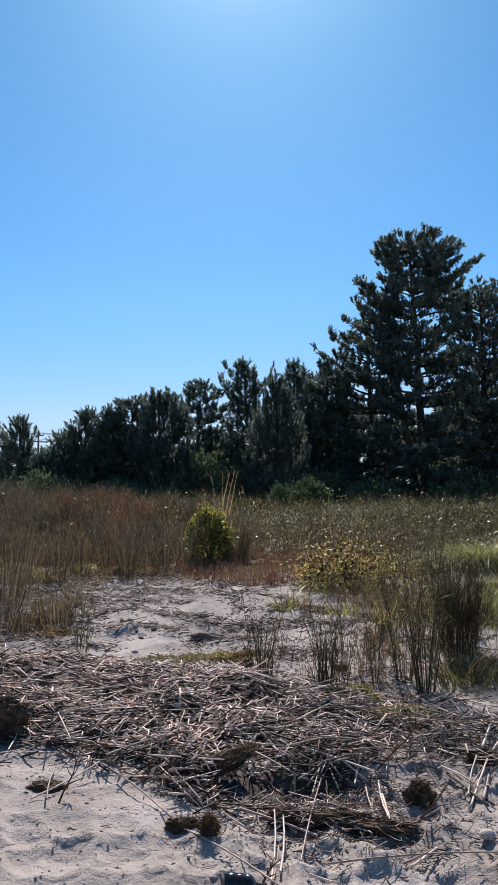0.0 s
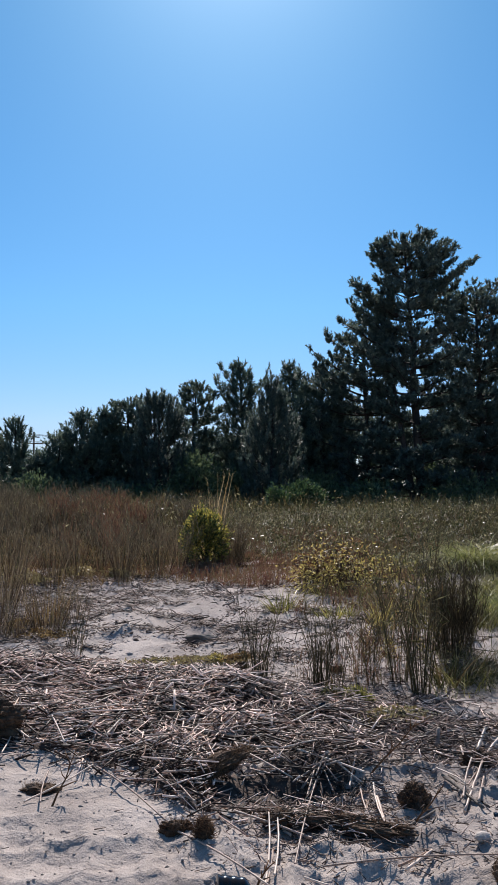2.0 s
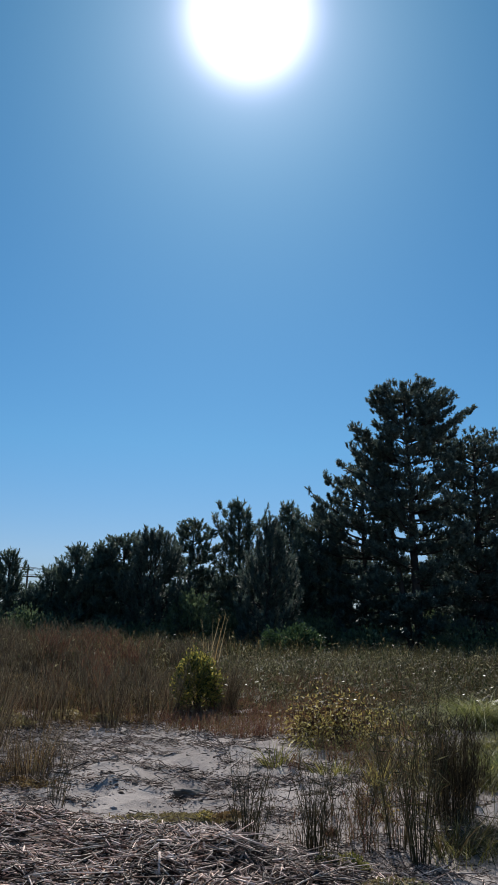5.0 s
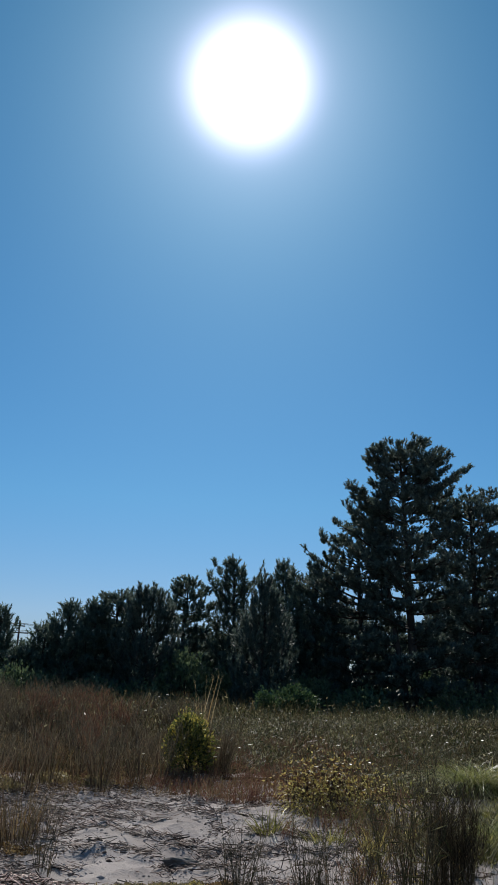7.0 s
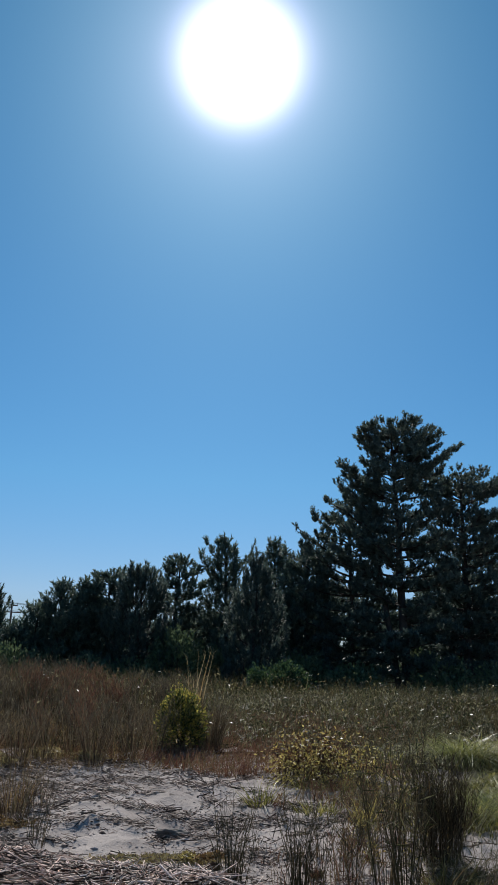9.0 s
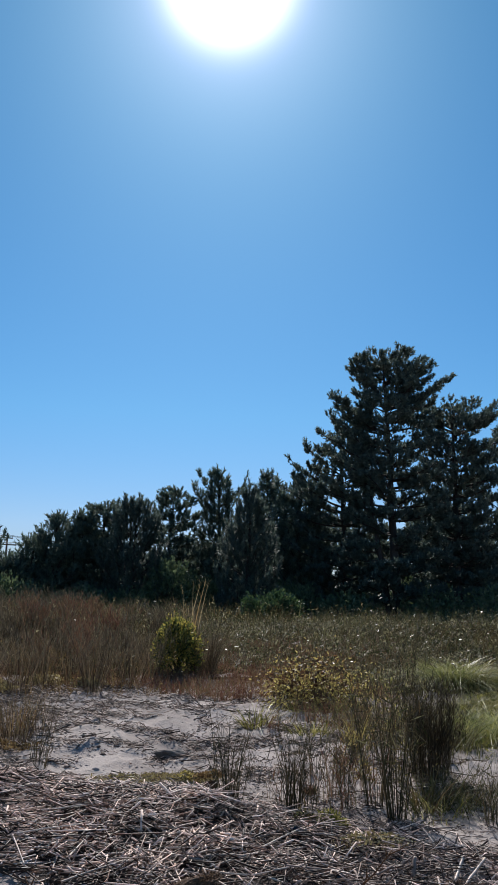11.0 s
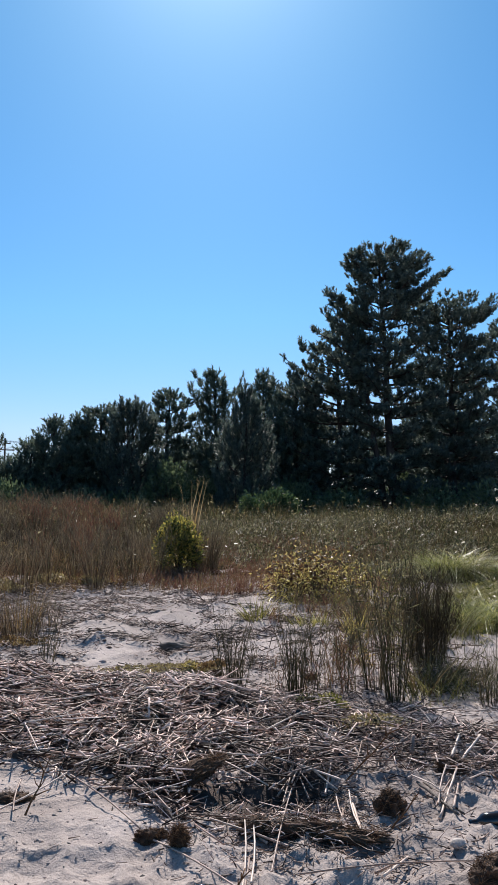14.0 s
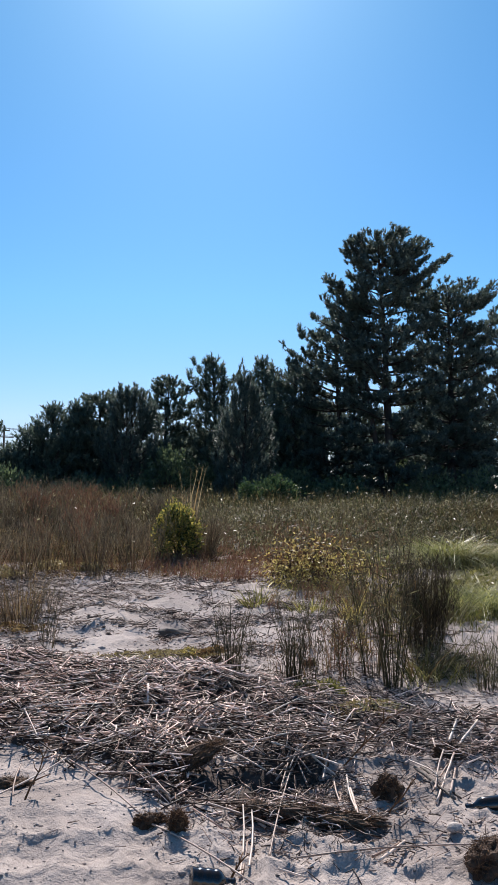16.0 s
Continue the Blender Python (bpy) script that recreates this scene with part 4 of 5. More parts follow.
clump((2.25, 9.0), 0.35, 0.42, 180, M_DUNE, "loose tuft of pale dune grass", 136, lean=0.3, bend=0.4)
clump((2.03, 6.5), 0.08, 0.62, 36, M_STEM, "slender clump of tall green-brown grass stems", 137, leaves=60, leaf=0.1, **TALLSTEMS)
for k, (px, py, ph, pn, pm) in enumerate([(1.2, 8.2, 0.45, 10, M_STEM), (1.5, 8.6, 0.36, 14, M_RED), (1.35, 9.1, 0.45, 14, M_STEM), (1.72, 8.9, 0.4, 14, M_GREENGRASS), (1.12, 7.45, 0.45, 8, M_RED), (1.32, 7.7, 0.55, 12, M_STEM), (1.62, 8.2, 0.4, 12, M_STRAW), (1.45, 9.8, 0.42, 26, M_RED), (1.8, 9.8, 0.45, 30, M_STRAW), (1.15, 8.9, 0.4, 10, M_RED), (2.1, 8.5, 0.42, 12, M_STEM), (1.3, 10.2, 0.35, 40, M_GREENGRASS), (1.65, 10.4, 0.4, 50, M_GREENGRASS), (2.1, 10.2, 0.5, 50, M_DUNE), (0.75, 10.2, 0.2, 30, M_STRAW), (2.3, 8.1, 0.36, 16, M_DUNE), (0.85, 8.5, 0.4, 8, M_STEM), (1.0, 10.6, 0.25, 40, M_GREENGRASS), (1.78, 6.85, 0.3, 50, M_GREENGRASS), (1.95, 7.0, 0.3, 110, M_DUNE), (2.12, 7.15, 0.3, 100, M_DUNE), (1.85, 7.25, 0.3, 100, M_DUNE), (2.0, 6.75, 0.26, 60, M_DUNE), (1.62, 6.65, 0.26, 30, M_GREENGRASS), (2.42, 7.6, 0.6, 16, M_STEM), (2.0, 9.5, 0.5, 34, M_STEM), (2.45, 9.3, 0.5, 40, M_STEM), (2.3, 9.9, 0.5, 40, M_STEM)]):
    arching = pm in (M_DUNE, M_GREENGRASS)
    clump((px, py), 0.17, ph, pn, pm, "thin yellow-green grass tuft" if pm is M_GREENGRASS else "loose tuft of brown grass stems and dry leaves", 480 + k, lean=0.3 if arching else 0.2, bend=0.75 if arching else 0.35, w=0.0065, head_n=pn // 2, leaves=pn * 6, leaf=0.05, leaf_material=M_MEADOWLEAF, group="mixed tufts at the dune foot", low=0.3)
# small leafy sprigs, red-brown and yellow
RNG = np.random.default_rng(541)
for k in range(34):
    sx, sy = 1.15 + 1.0 * float(RNG.uniform()), 7.7 + 2.7 * float(RNG.uniform())
    shrub("leafy_sprig", (sx + 0.12 * (sy - 8.5), sy), (0.07, 0.07, 0.16 + 0.012 * (k % 9)), 90, 0.03, (M_RED, M_YELLOW, M_WITHER)[k % 3], ("small red-brown leafy sprig on sand", "small yellow leafy sprig on sand", "small withering leafy sprig on sand")[k % 3], "plant", seed=550 + k, group="leafy sprigs at the dune foot", clumps=9, puff=0.06, stems=5, slim=0.2, upright=-0.2)
    RNG = np.random.default_rng(600 + k)
for k in range(4):
    clump((-0.72 + 0.11 * k, 14.75 + 0.1 * k), 0.09, 1.62 - 0.16 * (k % 2), 5, M_PLUME, "tall pale grass plumes rising behind a bush", 140 + k, lean=0.05, bend=0.06, w=0.022, head_n=70, heads=M_PLUME)
clump((-0.22, 14.4), 0.2, 0.92, 420, M_SWITCH, LB, 145, head_n=420, lean=0.15, bend=0.15, w=0.005)


def meadow(name, label, material, inside, box, clusters, per, h, seed, lean, bend, w, r, heads=0, head_material=None, segs=3, specks=0, speck=0.05, speck_material=None, scale=None):
    """A stand of grass too thick to count: many loose tufts in one mesh."""
    global RNG
    RNG = np.random.default_rng(seed)
    x0, x1, y0, y1 = box
    cx, cy = RNG.uniform(x0, x1, clusters * 2), RNG.uniform(y0, y1, clusters * 2)
    keep = inside(cx, cy) > RNG.uniform(0, 1, len(cx))
    cx, cy = cx[keep][:clusters], cy[keep][:clusters]
    n = len(cx) * per
    X = np.repeat(cx, per) + RNG.normal(0, r, n)
    Y = np.repeat(cy, per) + RNG.normal(0, r, n)
    P = np.stack([X, Y, rise(X, Y) - 0.02], -1)
    tall = np.repeat(RNG.uniform(0.5, 1.15, len(cx)), per) * RNG.uniform(0.55, 1.1, n) * h
    if scale:
        tall = tall * scale(X, Y)
    az = RNG.uniform(0, 6.283, n)
    ln, bd = np.abs(RNG.normal(0, lean, n)), np.abs(RNG.normal(0, bend, n))
    B = [blade_batch(P, tall, az, ln, bd, w * RNG.uniform(0.7, 1.4, n), segs)]
    ob = part(name, mesh_np(name, *joined(B)), material)
    tagged(ob, label, "grass", kind="stuff")
    if heads:
        k = RNG.integers(0, n, heads)
        s = RNG.uniform(0.6, 1.02, heads)
        o = tall[k] * (ln[k] * s + bd[k] * s**2)
        T = P[k] + np.stack([o * np.cos(az[k]), o * np.sin(az[k]), tall[k] * (s - 0.45 * bd[k] * s**2.2)], -1)
        V, g = blade_batch(T, RNG.uniform(0.05, 0.13, heads), RNG.uniform(0, 6.3, heads), RNG.uniform(0.1, 0.8, heads), RNG.uniform(0, 0.3, heads), np.full(heads, 0.011), 1)
        part("seed_haze", mesh_np("seed_haze", V, g), head_material or M_HEADS, ob, "hazy brown seed heads", "stuff")
    if specks:
        k = RNG.integers(0, n, specks)
        s = RNG.uniform(0.25, 1.0, specks)
        o = tall[k] * (ln[k] * s + bd[k] * s**2)
        T = P[k] + np.stack([o * np.cos(az[k]), o * np.sin(az[k]), tall[k] * (s - np.minimum(0.45 * bd[k] + 0.3 * bd[k] ** 2, 1.1) * s**2.2)], -1)
        D = RNG.normal(0, 1, (specks, 3)) + np.array([0, 0, 0.2])
        part("leaf_litter", mesh_np("leaf_litter", *leaf_batch(T, D, speck * RNG.uniform(0.5, 1.4, specks), 0.3, 0.16)), speck_material or material, ob, "small curled dry leaves", "stuff")
    return ob


def left_stand(x, y):
    edge = np.interp(y, [11.5, 13, 16, 20, 30], [-1.3, -1.15, -1.2, -0.5, 0.5])
    return np.clip((edge - x) / 0.5, 0, 1) * np.clip((y - 12.8 + 0.7 * vnoise(x, y, 0.6, 21)) / 1.1, 0, 1) * np.clip(0.7 + 0.7 * vnoise(x, y, 0.9, 22), 0.2, 1) * (np.abs(x) < 0.5 * y + 1.5)


def right_field(x, y):
    edge = np.interp(y, [12, 14, 16, 20, 30], [1.6, 0.7, -0.4, -0.9, -1.5])
    clear = 1 - 0.95 * np.exp(-(((x - 3.3) / 0.75) ** 2) - ((y - 12.3) / 0.8) ** 2)
    return clear * np.clip((x - edge) / 0.6, 0, 1) * np.clip((y - 11.5) / 1.5, 0, 1) * np.clip(0.8 + 0.5 * vnoise(x, y, 1.3, 23), 0.2, 1) * (np.abs(x) < 0.5 * y + 1.5)


def red_strip(x, y):
    a = np.clip((x + 3.8) / 0.5, 0, 1) * np.clip((2.7 - x) / 0.8, 0, 1) * np.interp(x, [-3, -1.3, -0.7], [0.25, 0.35, 1]) * np.clip((y - 11.6 + 0.5 * vnoise(x, y, 0.6, 24)) / 0.5, 0, 1) * np.clip((15.5 - y) / 2, 0, 1)
    b = 0.8 * np.exp(-(((x - 0.8) / 1.8) ** 2)) * np.clip((y - 14) / 1, 0, 1) * np.clip((20 - y) / 2, 0, 1)
    c = 0.9 * np.exp(-(((x - 1.4) / 0.45) ** 2) - ((y - 10.2) / 0.8) ** 2)
    return np.maximum(np.maximum(a, b), c)


def back_field(x, y):
    near = 22 - 2.5 * np.exp(-(((x + 2) / 1.2) ** 2))
    return np.clip((y - near) / 2, 0, 1) * (np.abs(x) < 0.5 * y + 2)


def thin_edge(x, y):
    return np.clip((x - 1.7) / 0.4, 0, 1) * np.clip((y - 8.2) / 1, 0, 1) * np.clip(0.6 + 0.6 * vnoise(x, y, 0.8, 25), 0, 1) * (np.abs(x) < 0.5 * y + 1)


STAND_TALL = lambda x, y: np.interp(x / y, [-0.35, -0.2, -0.08, 0.02], [1.1, 0.98, 0.72, 0.6])
meadow("switchgrass_stand", "tall brown switchgrass covering the dune, hazy with seed heads", M_SWITCH, left_stand, (-11, 1, 11.5, 27), 330, 70, 0.88, 151, 0.15, 0.24, 0.0065, 0.075, heads=20000, specks=4000, speck=0.06, segs=2, speck_material=M_MEADOWLEAF, scale=STAND_TALL)
meadow("green_grass_stand", "tall dark green-brown grass standing among the switchgrass", M_STEM, lambda x, y: left_stand(x, y) * np.clip(4 * vnoise(x, y, 0.8, 31) + 0.2, 0, 1), (-11, 1, 11.5, 27), 120, 80, 0.9, 158, 0.14, 0.22, 0.0065, 0.08, heads=5000, specks=3000, speck=0.06, segs=2, speck_material=M_MEADOWLEAF, scale=STAND_TALL)
meadow("reddish_grass_stand", "tall purplish-red grass with hazy seed heads on the dune", M_RED, lambda x, y: left_stand(x, y) * np.exp(-(((x / y + 0.155) / 0.05) ** 2)), (-7, 0, 12.5, 24), 60, 60, 0.86, 159, 0.14, 0.22, 0.0065, 0.08, heads=9000, head_material=M_RED, segs=2, scale=STAND_TALL)
meadow("bleached_grass", "pale bleached grass on the dune top beside the trees", M_PLUME, lambda x, y: left_stand(x, y) * np.exp(-(((x / y + 0.30) / 0.05) ** 2)), (-11, -4, 18, 27), 26, 30, 0.95, 160, 0.2, 0.5, 0.007, 0.12, segs=2)
meadow("dune_grass", "grey-green dune grass with bowed glinting blades", M_DUNE, right_field, (-2, 13, 11.5, 28), 2700, 17, 0.46, 152, 0.4, 1.0, 0.0085, 0.12, segs=2, specks=28000, speck=0.068, speck_material=M_MEADOWLEAF)
meadow("red_herbs", "low reddish-brown herbs at the edge of the sand", M_RED, red_strip, (-4, 4, 9, 20), 1900, 17, 0.24, 153, 0.3, 0.3, 0.008, 0.08, specks=15000, speck=0.035)
meadow("crest_grass", "pale grass along the dune crest before the trees", M_DUNE, back_field, (-15, 17, 20, 36), 1000, 20, 0.74, 154, 0.27, 0.5, 0.015, 0.16, heads=6000, head_material=M_STRAW, segs=2, specks=14000, speck=0.09, speck_material=M_MEADOWLEAF)
meadow("edge_grass", "thin yellow-green grass at the dune foot", M_GREENGRASS, thin_edge, (1.5, 6, 8, 14), 200, 24, 0.28, 155, 0.35, 0.9, 0.009, 0.1, specks=3000, speck=0.07)
meadow("plant_litter", "short dry ochre grass and stubble on sand", M_STRAW, lambda x, y: np.clip(0.3 + 0.7 * vnoise(x, y, 0.7, 27) + 0.5 * (x < -1.3), 0, 1) * np.clip((y - 10.8) / 1.2, 0, 1) * (np.abs(x) < 0.4 * y), (-6, 5, 10.5, 17), 1100, 14, 0.2, 156, 0.4, 0.5, 0.007, 0.08, specks=4000, speck=0.04)


# brown thatch under the grass
RNG = np.random.default_rng(157)
txs, tys = np.arange(-14, 16, 0.16), np.arange(12, 36, 0.16)
TX, TY = np.meshgrid(txs, tys)
TX, TY = TX + RNG.uniform(-0.05, 0.05, TX.shape), TY + RNG.uniform(-0.05, 0.05, TY.shape)
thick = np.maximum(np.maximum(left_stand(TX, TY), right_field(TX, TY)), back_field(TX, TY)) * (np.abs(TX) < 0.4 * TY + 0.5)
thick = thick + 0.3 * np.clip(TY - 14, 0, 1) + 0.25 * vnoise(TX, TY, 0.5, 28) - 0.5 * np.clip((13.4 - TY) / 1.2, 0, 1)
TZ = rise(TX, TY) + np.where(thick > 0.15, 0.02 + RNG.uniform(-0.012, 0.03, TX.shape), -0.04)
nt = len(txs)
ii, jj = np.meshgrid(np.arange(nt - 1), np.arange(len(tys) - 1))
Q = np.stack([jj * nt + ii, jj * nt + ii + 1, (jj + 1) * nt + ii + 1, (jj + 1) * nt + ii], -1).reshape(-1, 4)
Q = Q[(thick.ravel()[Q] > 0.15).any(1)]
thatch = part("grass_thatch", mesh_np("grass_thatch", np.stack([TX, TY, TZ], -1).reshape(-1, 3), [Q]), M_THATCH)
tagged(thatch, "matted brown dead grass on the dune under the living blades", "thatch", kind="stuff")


# creeping mats
def mat_plant(base, size, label, material, seed, n=900, leaf=0.03, lift=0.01):
    global RNG
    RNG = np.random.default_rng(seed)
    bx, by = base
    ob = empty("creeping_plant", (bx, by, float(rise(bx, by)) + lift), label, "plant", "creeping plants")
    a, q = RNG.uniform(0, 6.28, n), np.sqrt(RNG.uniform(0, 1, n))
    X, Y = size[0] * q * np.cos(a) * RNG.uniform(0.7, 1.1, n), size[1] * q * np.sin(a) * RNG.uniform(0.7, 1.1, n)
    Z = rise(X + bx, Y + by) + lift - ob.location.z + RNG.uniform(0.0, size[2], n) * (1 - q**2)
    P = np.stack([X, Y, Z], -1)
    part("foliage", mesh_np("foliage", *leaf_batch(P, RNG.normal(0, 1, (n, 3)) + np.array([0, 0, 0.7]), leaf * RNG.uniform(0.6, 1.3, n))), material, ob, "", "stuff")
    rs = [tube(np.array([[0, 0, 0.0], [X[k] * 0.5, Y[k] * 0.5, float(Z[k]) * 0.5 + 0.01], [X[k], Y[k], Z[k]]]), [0.004, 0.003, 0.002], 4) for k in range(24)]
    part("stemwork", mesh_np("stemwork", *joined(rs)), M_STEM, ob, "", "stuff")
    return ob


mat_plant((-0.48, 7.64), (0.56, 0.18, 0.02), "flat dull yellow creeping plant beside the reeds", M_CREEP, 161, 3400, 0.02)
for k, (px, py, pr) in enumerate([(-2.44, 12.7, 0.4), (-3.3, 12.4, 0.4), (-1.8, 12.4, 0.3), (-2.9, 11.7, 0.35)]):
    mat_plant((px, py), (pr, pr * 0.9, 0.12), "low ochre and yellow-green plants at the foot of the grass", M_CREEP, 260 + k, 900, 0.04, 0.02)
mat_plant((-1.95, 8.55), (0.3, 0.24, 0.05), "flat ochre creeping plant on littered sand", M_STRAW, 167, 900, 0.025)
mat_plant((-2.3, 9.1), (0.3, 0.24, 0.05), "flat ochre creeping plant on littered sand", M_STRAW, 168, 800, 0.025)
mat_plant((-0.22, 7.62), (0.12, 0.1, 0.05), "small yellow-green leafy plant among reeds", M_YELLOW, 166, 300, 0.018, 0.03)
mat_plant((0.78, 6.12), (0.15, 0.14, 0.08), "small yellow-green leafy plant among reeds", M_GREENGRASS, 162, 900, 0.022, 0.07)
mat_plant((0.6, 6.08), (0.1, 0.1, 0.1), "small dark green leafy plant among reeds", M_DUNE, 163, 400, 0.025, 0.07)
mat_plant((1.0, 5.7), (0.25, 0.16, 0.04), "flat ochre creeping plant among the reeds", M_CREEP, 164, 500, 0.022, 0.07)
mat_plant((-0.05, 7.45), (0.14, 0.08, 0.04), "flat ochre creeping plant among the reeds", M_STRAW, 165, 300, 0.03, 0.07)


# ---- washed-up reeds ----
RNG = np.random.default_rng(171)
bxs, bys = np.arange(-3.2, 3.2, 0.05), np.arange(3.7, 9.6, 0.05)
BX, BY = np.meshgrid(bxs, bys)
BX = BX + RNG.uniform(-0.018, 0.018, BX.shape)
BY = BY + RNG.uniform(-0.018, 0.018, BY.shape)
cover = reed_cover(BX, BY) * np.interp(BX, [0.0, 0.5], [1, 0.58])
# dark litter forced over the hollow, painting in shade below the pile
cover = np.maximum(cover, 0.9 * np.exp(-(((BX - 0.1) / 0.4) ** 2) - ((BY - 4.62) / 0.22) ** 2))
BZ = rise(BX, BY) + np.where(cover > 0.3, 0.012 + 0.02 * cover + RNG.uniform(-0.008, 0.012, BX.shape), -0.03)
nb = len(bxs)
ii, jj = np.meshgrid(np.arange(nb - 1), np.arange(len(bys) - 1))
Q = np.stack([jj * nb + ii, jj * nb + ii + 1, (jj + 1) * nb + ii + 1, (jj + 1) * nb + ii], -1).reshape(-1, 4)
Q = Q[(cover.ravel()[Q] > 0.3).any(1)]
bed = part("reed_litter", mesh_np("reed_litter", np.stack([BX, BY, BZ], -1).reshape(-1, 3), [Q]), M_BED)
tagged(bed, "dark brown rotting reed litter matted on the sand, also standing in for shade in the hollow", "litter", kind="stuff")


def scatter(n, box, low):
    x, y = RNG.uniform(box[0], box[1], n * 4), RNG.uniform(box[2], box[3], n * 4)
    k = np.maximum(reed_cover(x, y), low) > RNG.uniform(0, 1, len(x))
    return x[k][:n], y[k][:n]


def reed_angle(x, y):
    """Reeds lie every way, along the shore to one side, fanned up the beach in the middle."""
    a = RNG.uniform(0, np.pi, len(x))
    u = RNG.uniform(0, 1, len(x))
    along = 0.5 * np.clip((-0.5 - x) / 0.4, 0, 1)
    fan = 0.8 * np.exp(-(((x + 0.35) / 0.5) ** 2) - ((y - 5.1) / 0.45) ** 2)
    a = np.where(u < along, 0.1 + 0.6 * vnoise(x, y, 0.45, 31) + RNG.normal(0, 0.35, len(x)), a)
    return np.where(u > 1 - fan, 1.2 + 0.3 * vnoise(x, y, 0.3, 32) + RNG.normal(0, 0.32, len(x)), a)


x, y = scatter(19000, (-3.4, 3.2, 3.7, 9.5), 0.0)
pale = 1 - 0.62 * np.exp(-(((x - 0.35) / 0.5) ** 2) - ((y - 4.5) / 0.35) ** 2)
k = RNG.uniform(0, 1, len(x)) < pale
x, y = x[k], y[k]
n = len(x)
a = reed_angle(x, y)
tilt = RNG.normal(0, 0.36, n)
long = RNG.uniform(0, 1, n) < 0.1
L = np.where(long, RNG.uniform(0.22, 0.6, n), np.clip(RNG.lognormal(-2.1, 0.45, n), 0.045, 0.34))
tilt = np.where(long, tilt * 0.35, tilt)
D = np.stack([np.cos(a) * np.cos(tilt), np.sin(a) * np.cos(tilt), np.sin(tilt)], -1)
c = reed_cover(x, y)
mid = np.stack([x, y, rise(x, y) + 0.012 + RNG.uniform(0, 1, n) ** 0.75 * 0.15 * c], -1)
R = np.where(long, RNG.uniform(0.003, 0.0055, n), np.clip(RNG.lognormal(-5.42, 0.38, n), 0.002, 0.009))
R = R * np.interp(x, [0.0, 0.4], [0.86, 0.72])
L = L * np.interp(x, [0.0, 0.4], [0.9, 0.8])
P = mid - D * L[:, None] / 2
sodden = RNG.uniform(0, 1, n) < np.interp(x, [-0.2, 0.4], [0.05, 0.6])
V, g = stick_batch(P[sodden], D[sodden], L[sodden], R[sodden], 4, 2)
wet = part("sodden_reeds", mesh_np("sodden_reeds", V, g), M_SCRAP)
tagged(wet, "dark rotting reed stems mixed through the tangle", "reeds", kind="stuff")
P, D, L, R = P[~sodden], D[~sodden], L[~sodden], R[~sodden]
V, g = stick_batch(P, D, L, R, 4, 2)
reeds = part("washed_up_reeds", mesh_np("washed_up_reeds", V, g), M_REED)
tagged(reeds, "thick mat of broken bleached reed stems washed onto the sand", "reeds", kind="stuff")

# thin dark scraps, thicker on the reeds, sparse on the upper sand
x, y = scatter(11000, (-3.4, 3.4, 3.7, 9.5), 0.008)
x2 = RNG.uniform(-3.5, 2.5, 15000)
y2 = RNG.uniform(7.3, 12.6, 15000)
k2 = vnoise(x2 * 0.5, y2, 0.22, 35) + 0.6 * vnoise(x2, y2, 0.13, 36) + np.clip(-1.5 - x2, 0, 0.5) - 0.3 * np.clip(x2 - 0.3, 0, 1) > RNG.uniform(-0.35, 1.0, 15000)
x3, y3 = RNG.normal(0.35, 0.33, 1500), RNG.normal(4.5, 0.22, 1500)
x6, y6 = RNG.normal(0.45, 0.28, 320), RNG.normal(3.98, 0.17, 320)
x4, y4 = np.append(RNG.uniform(0.5, 2.2, 650), RNG.normal(1.35, 0.25, 600)), np.append(RNG.uniform(3.6, 5.6, 650), RNG.normal(5.15, 0.2, 600))
x5, y5 = np.append(RNG.uniform(0.7, 2.8, 1500), RNG.uniform(-0.1, 1.3, 1100)), np.append(RNG.uniform(5.6, 7.4, 1500), RNG.normal(6.9, 0.28, 1100))
x, y = np.concatenate([x, x2[k2], x3, x4, x5, x6]), np.concatenate([y, y2[k2], y3, y4, y5, y6])
n = len(x)
a = RNG.uniform(0, np.pi, n)
tilt = RNG.normal(0, 0.3, n)
L = np.clip(RNG.lognormal(-2.9, 0.6, n), 0.012, 0.18)
D = np.stack([np.cos(a) * np.cos(tilt), np.sin(a) * np.cos(tilt), np.sin(tilt)], -1)
mid = np.stack([x, y, rise(x, y) + 0.006 + RNG.uniform(0, 0.06, n) * reed_cover(x, y)], -1)
V, g = stick_batch(mid - D * L[:, None] / 2, D, L, RNG.uniform(0.0014, 0.0042, n), 3, 2, 0.6)
scraps = part("reed_scraps", mesh_np("reed_scraps", V, g), M_SCRAP)
tagged(scraps, "dark brown scraps of stem and root strewn on sand", "litter", kind="stuff")


# broken reeds thinly strewn over the upper sand
x, y = RNG.uniform(-3.4, 2.4, 26000), RNG.uniform(7.3, 12.4, 26000)
k = vnoise(x * 0.5, y, 0.22, 35) + 0.6 * vnoise(x, y, 0.13, 36) + np.clip(-1.5 - x, 0, 0.7) + 0.5 * np.clip(y - 10.9, 0, 1) - 0.3 * np.clip(x - 0.3, 0, 1) > RNG.uniform(-0.4, 0.75, 26000)
x, y = x[k], y[k]
n = len(x)
a = reed_angle(x, y)
tilt = RNG.normal(0, 0.26, n)
L = np.clip(RNG.lognormal(-2.85, 0.8, n), 0.015, 0.45)
D = np.stack([np.cos(a) * np.cos(tilt), np.sin(a) * np.cos(tilt), np.sin(tilt)], -1)
mid = np.stack([x, y, rise(x, y) + RNG.uniform(0.0, 0.03, n)], -1)
V, g = stick_batch(mid - D * L[:, None] / 2, D, L, RNG.uniform(0.0016, 0.0062, n) + 0.008 * np.clip(L - 0.15, 0, 0.2), 3, 2, 0.7)
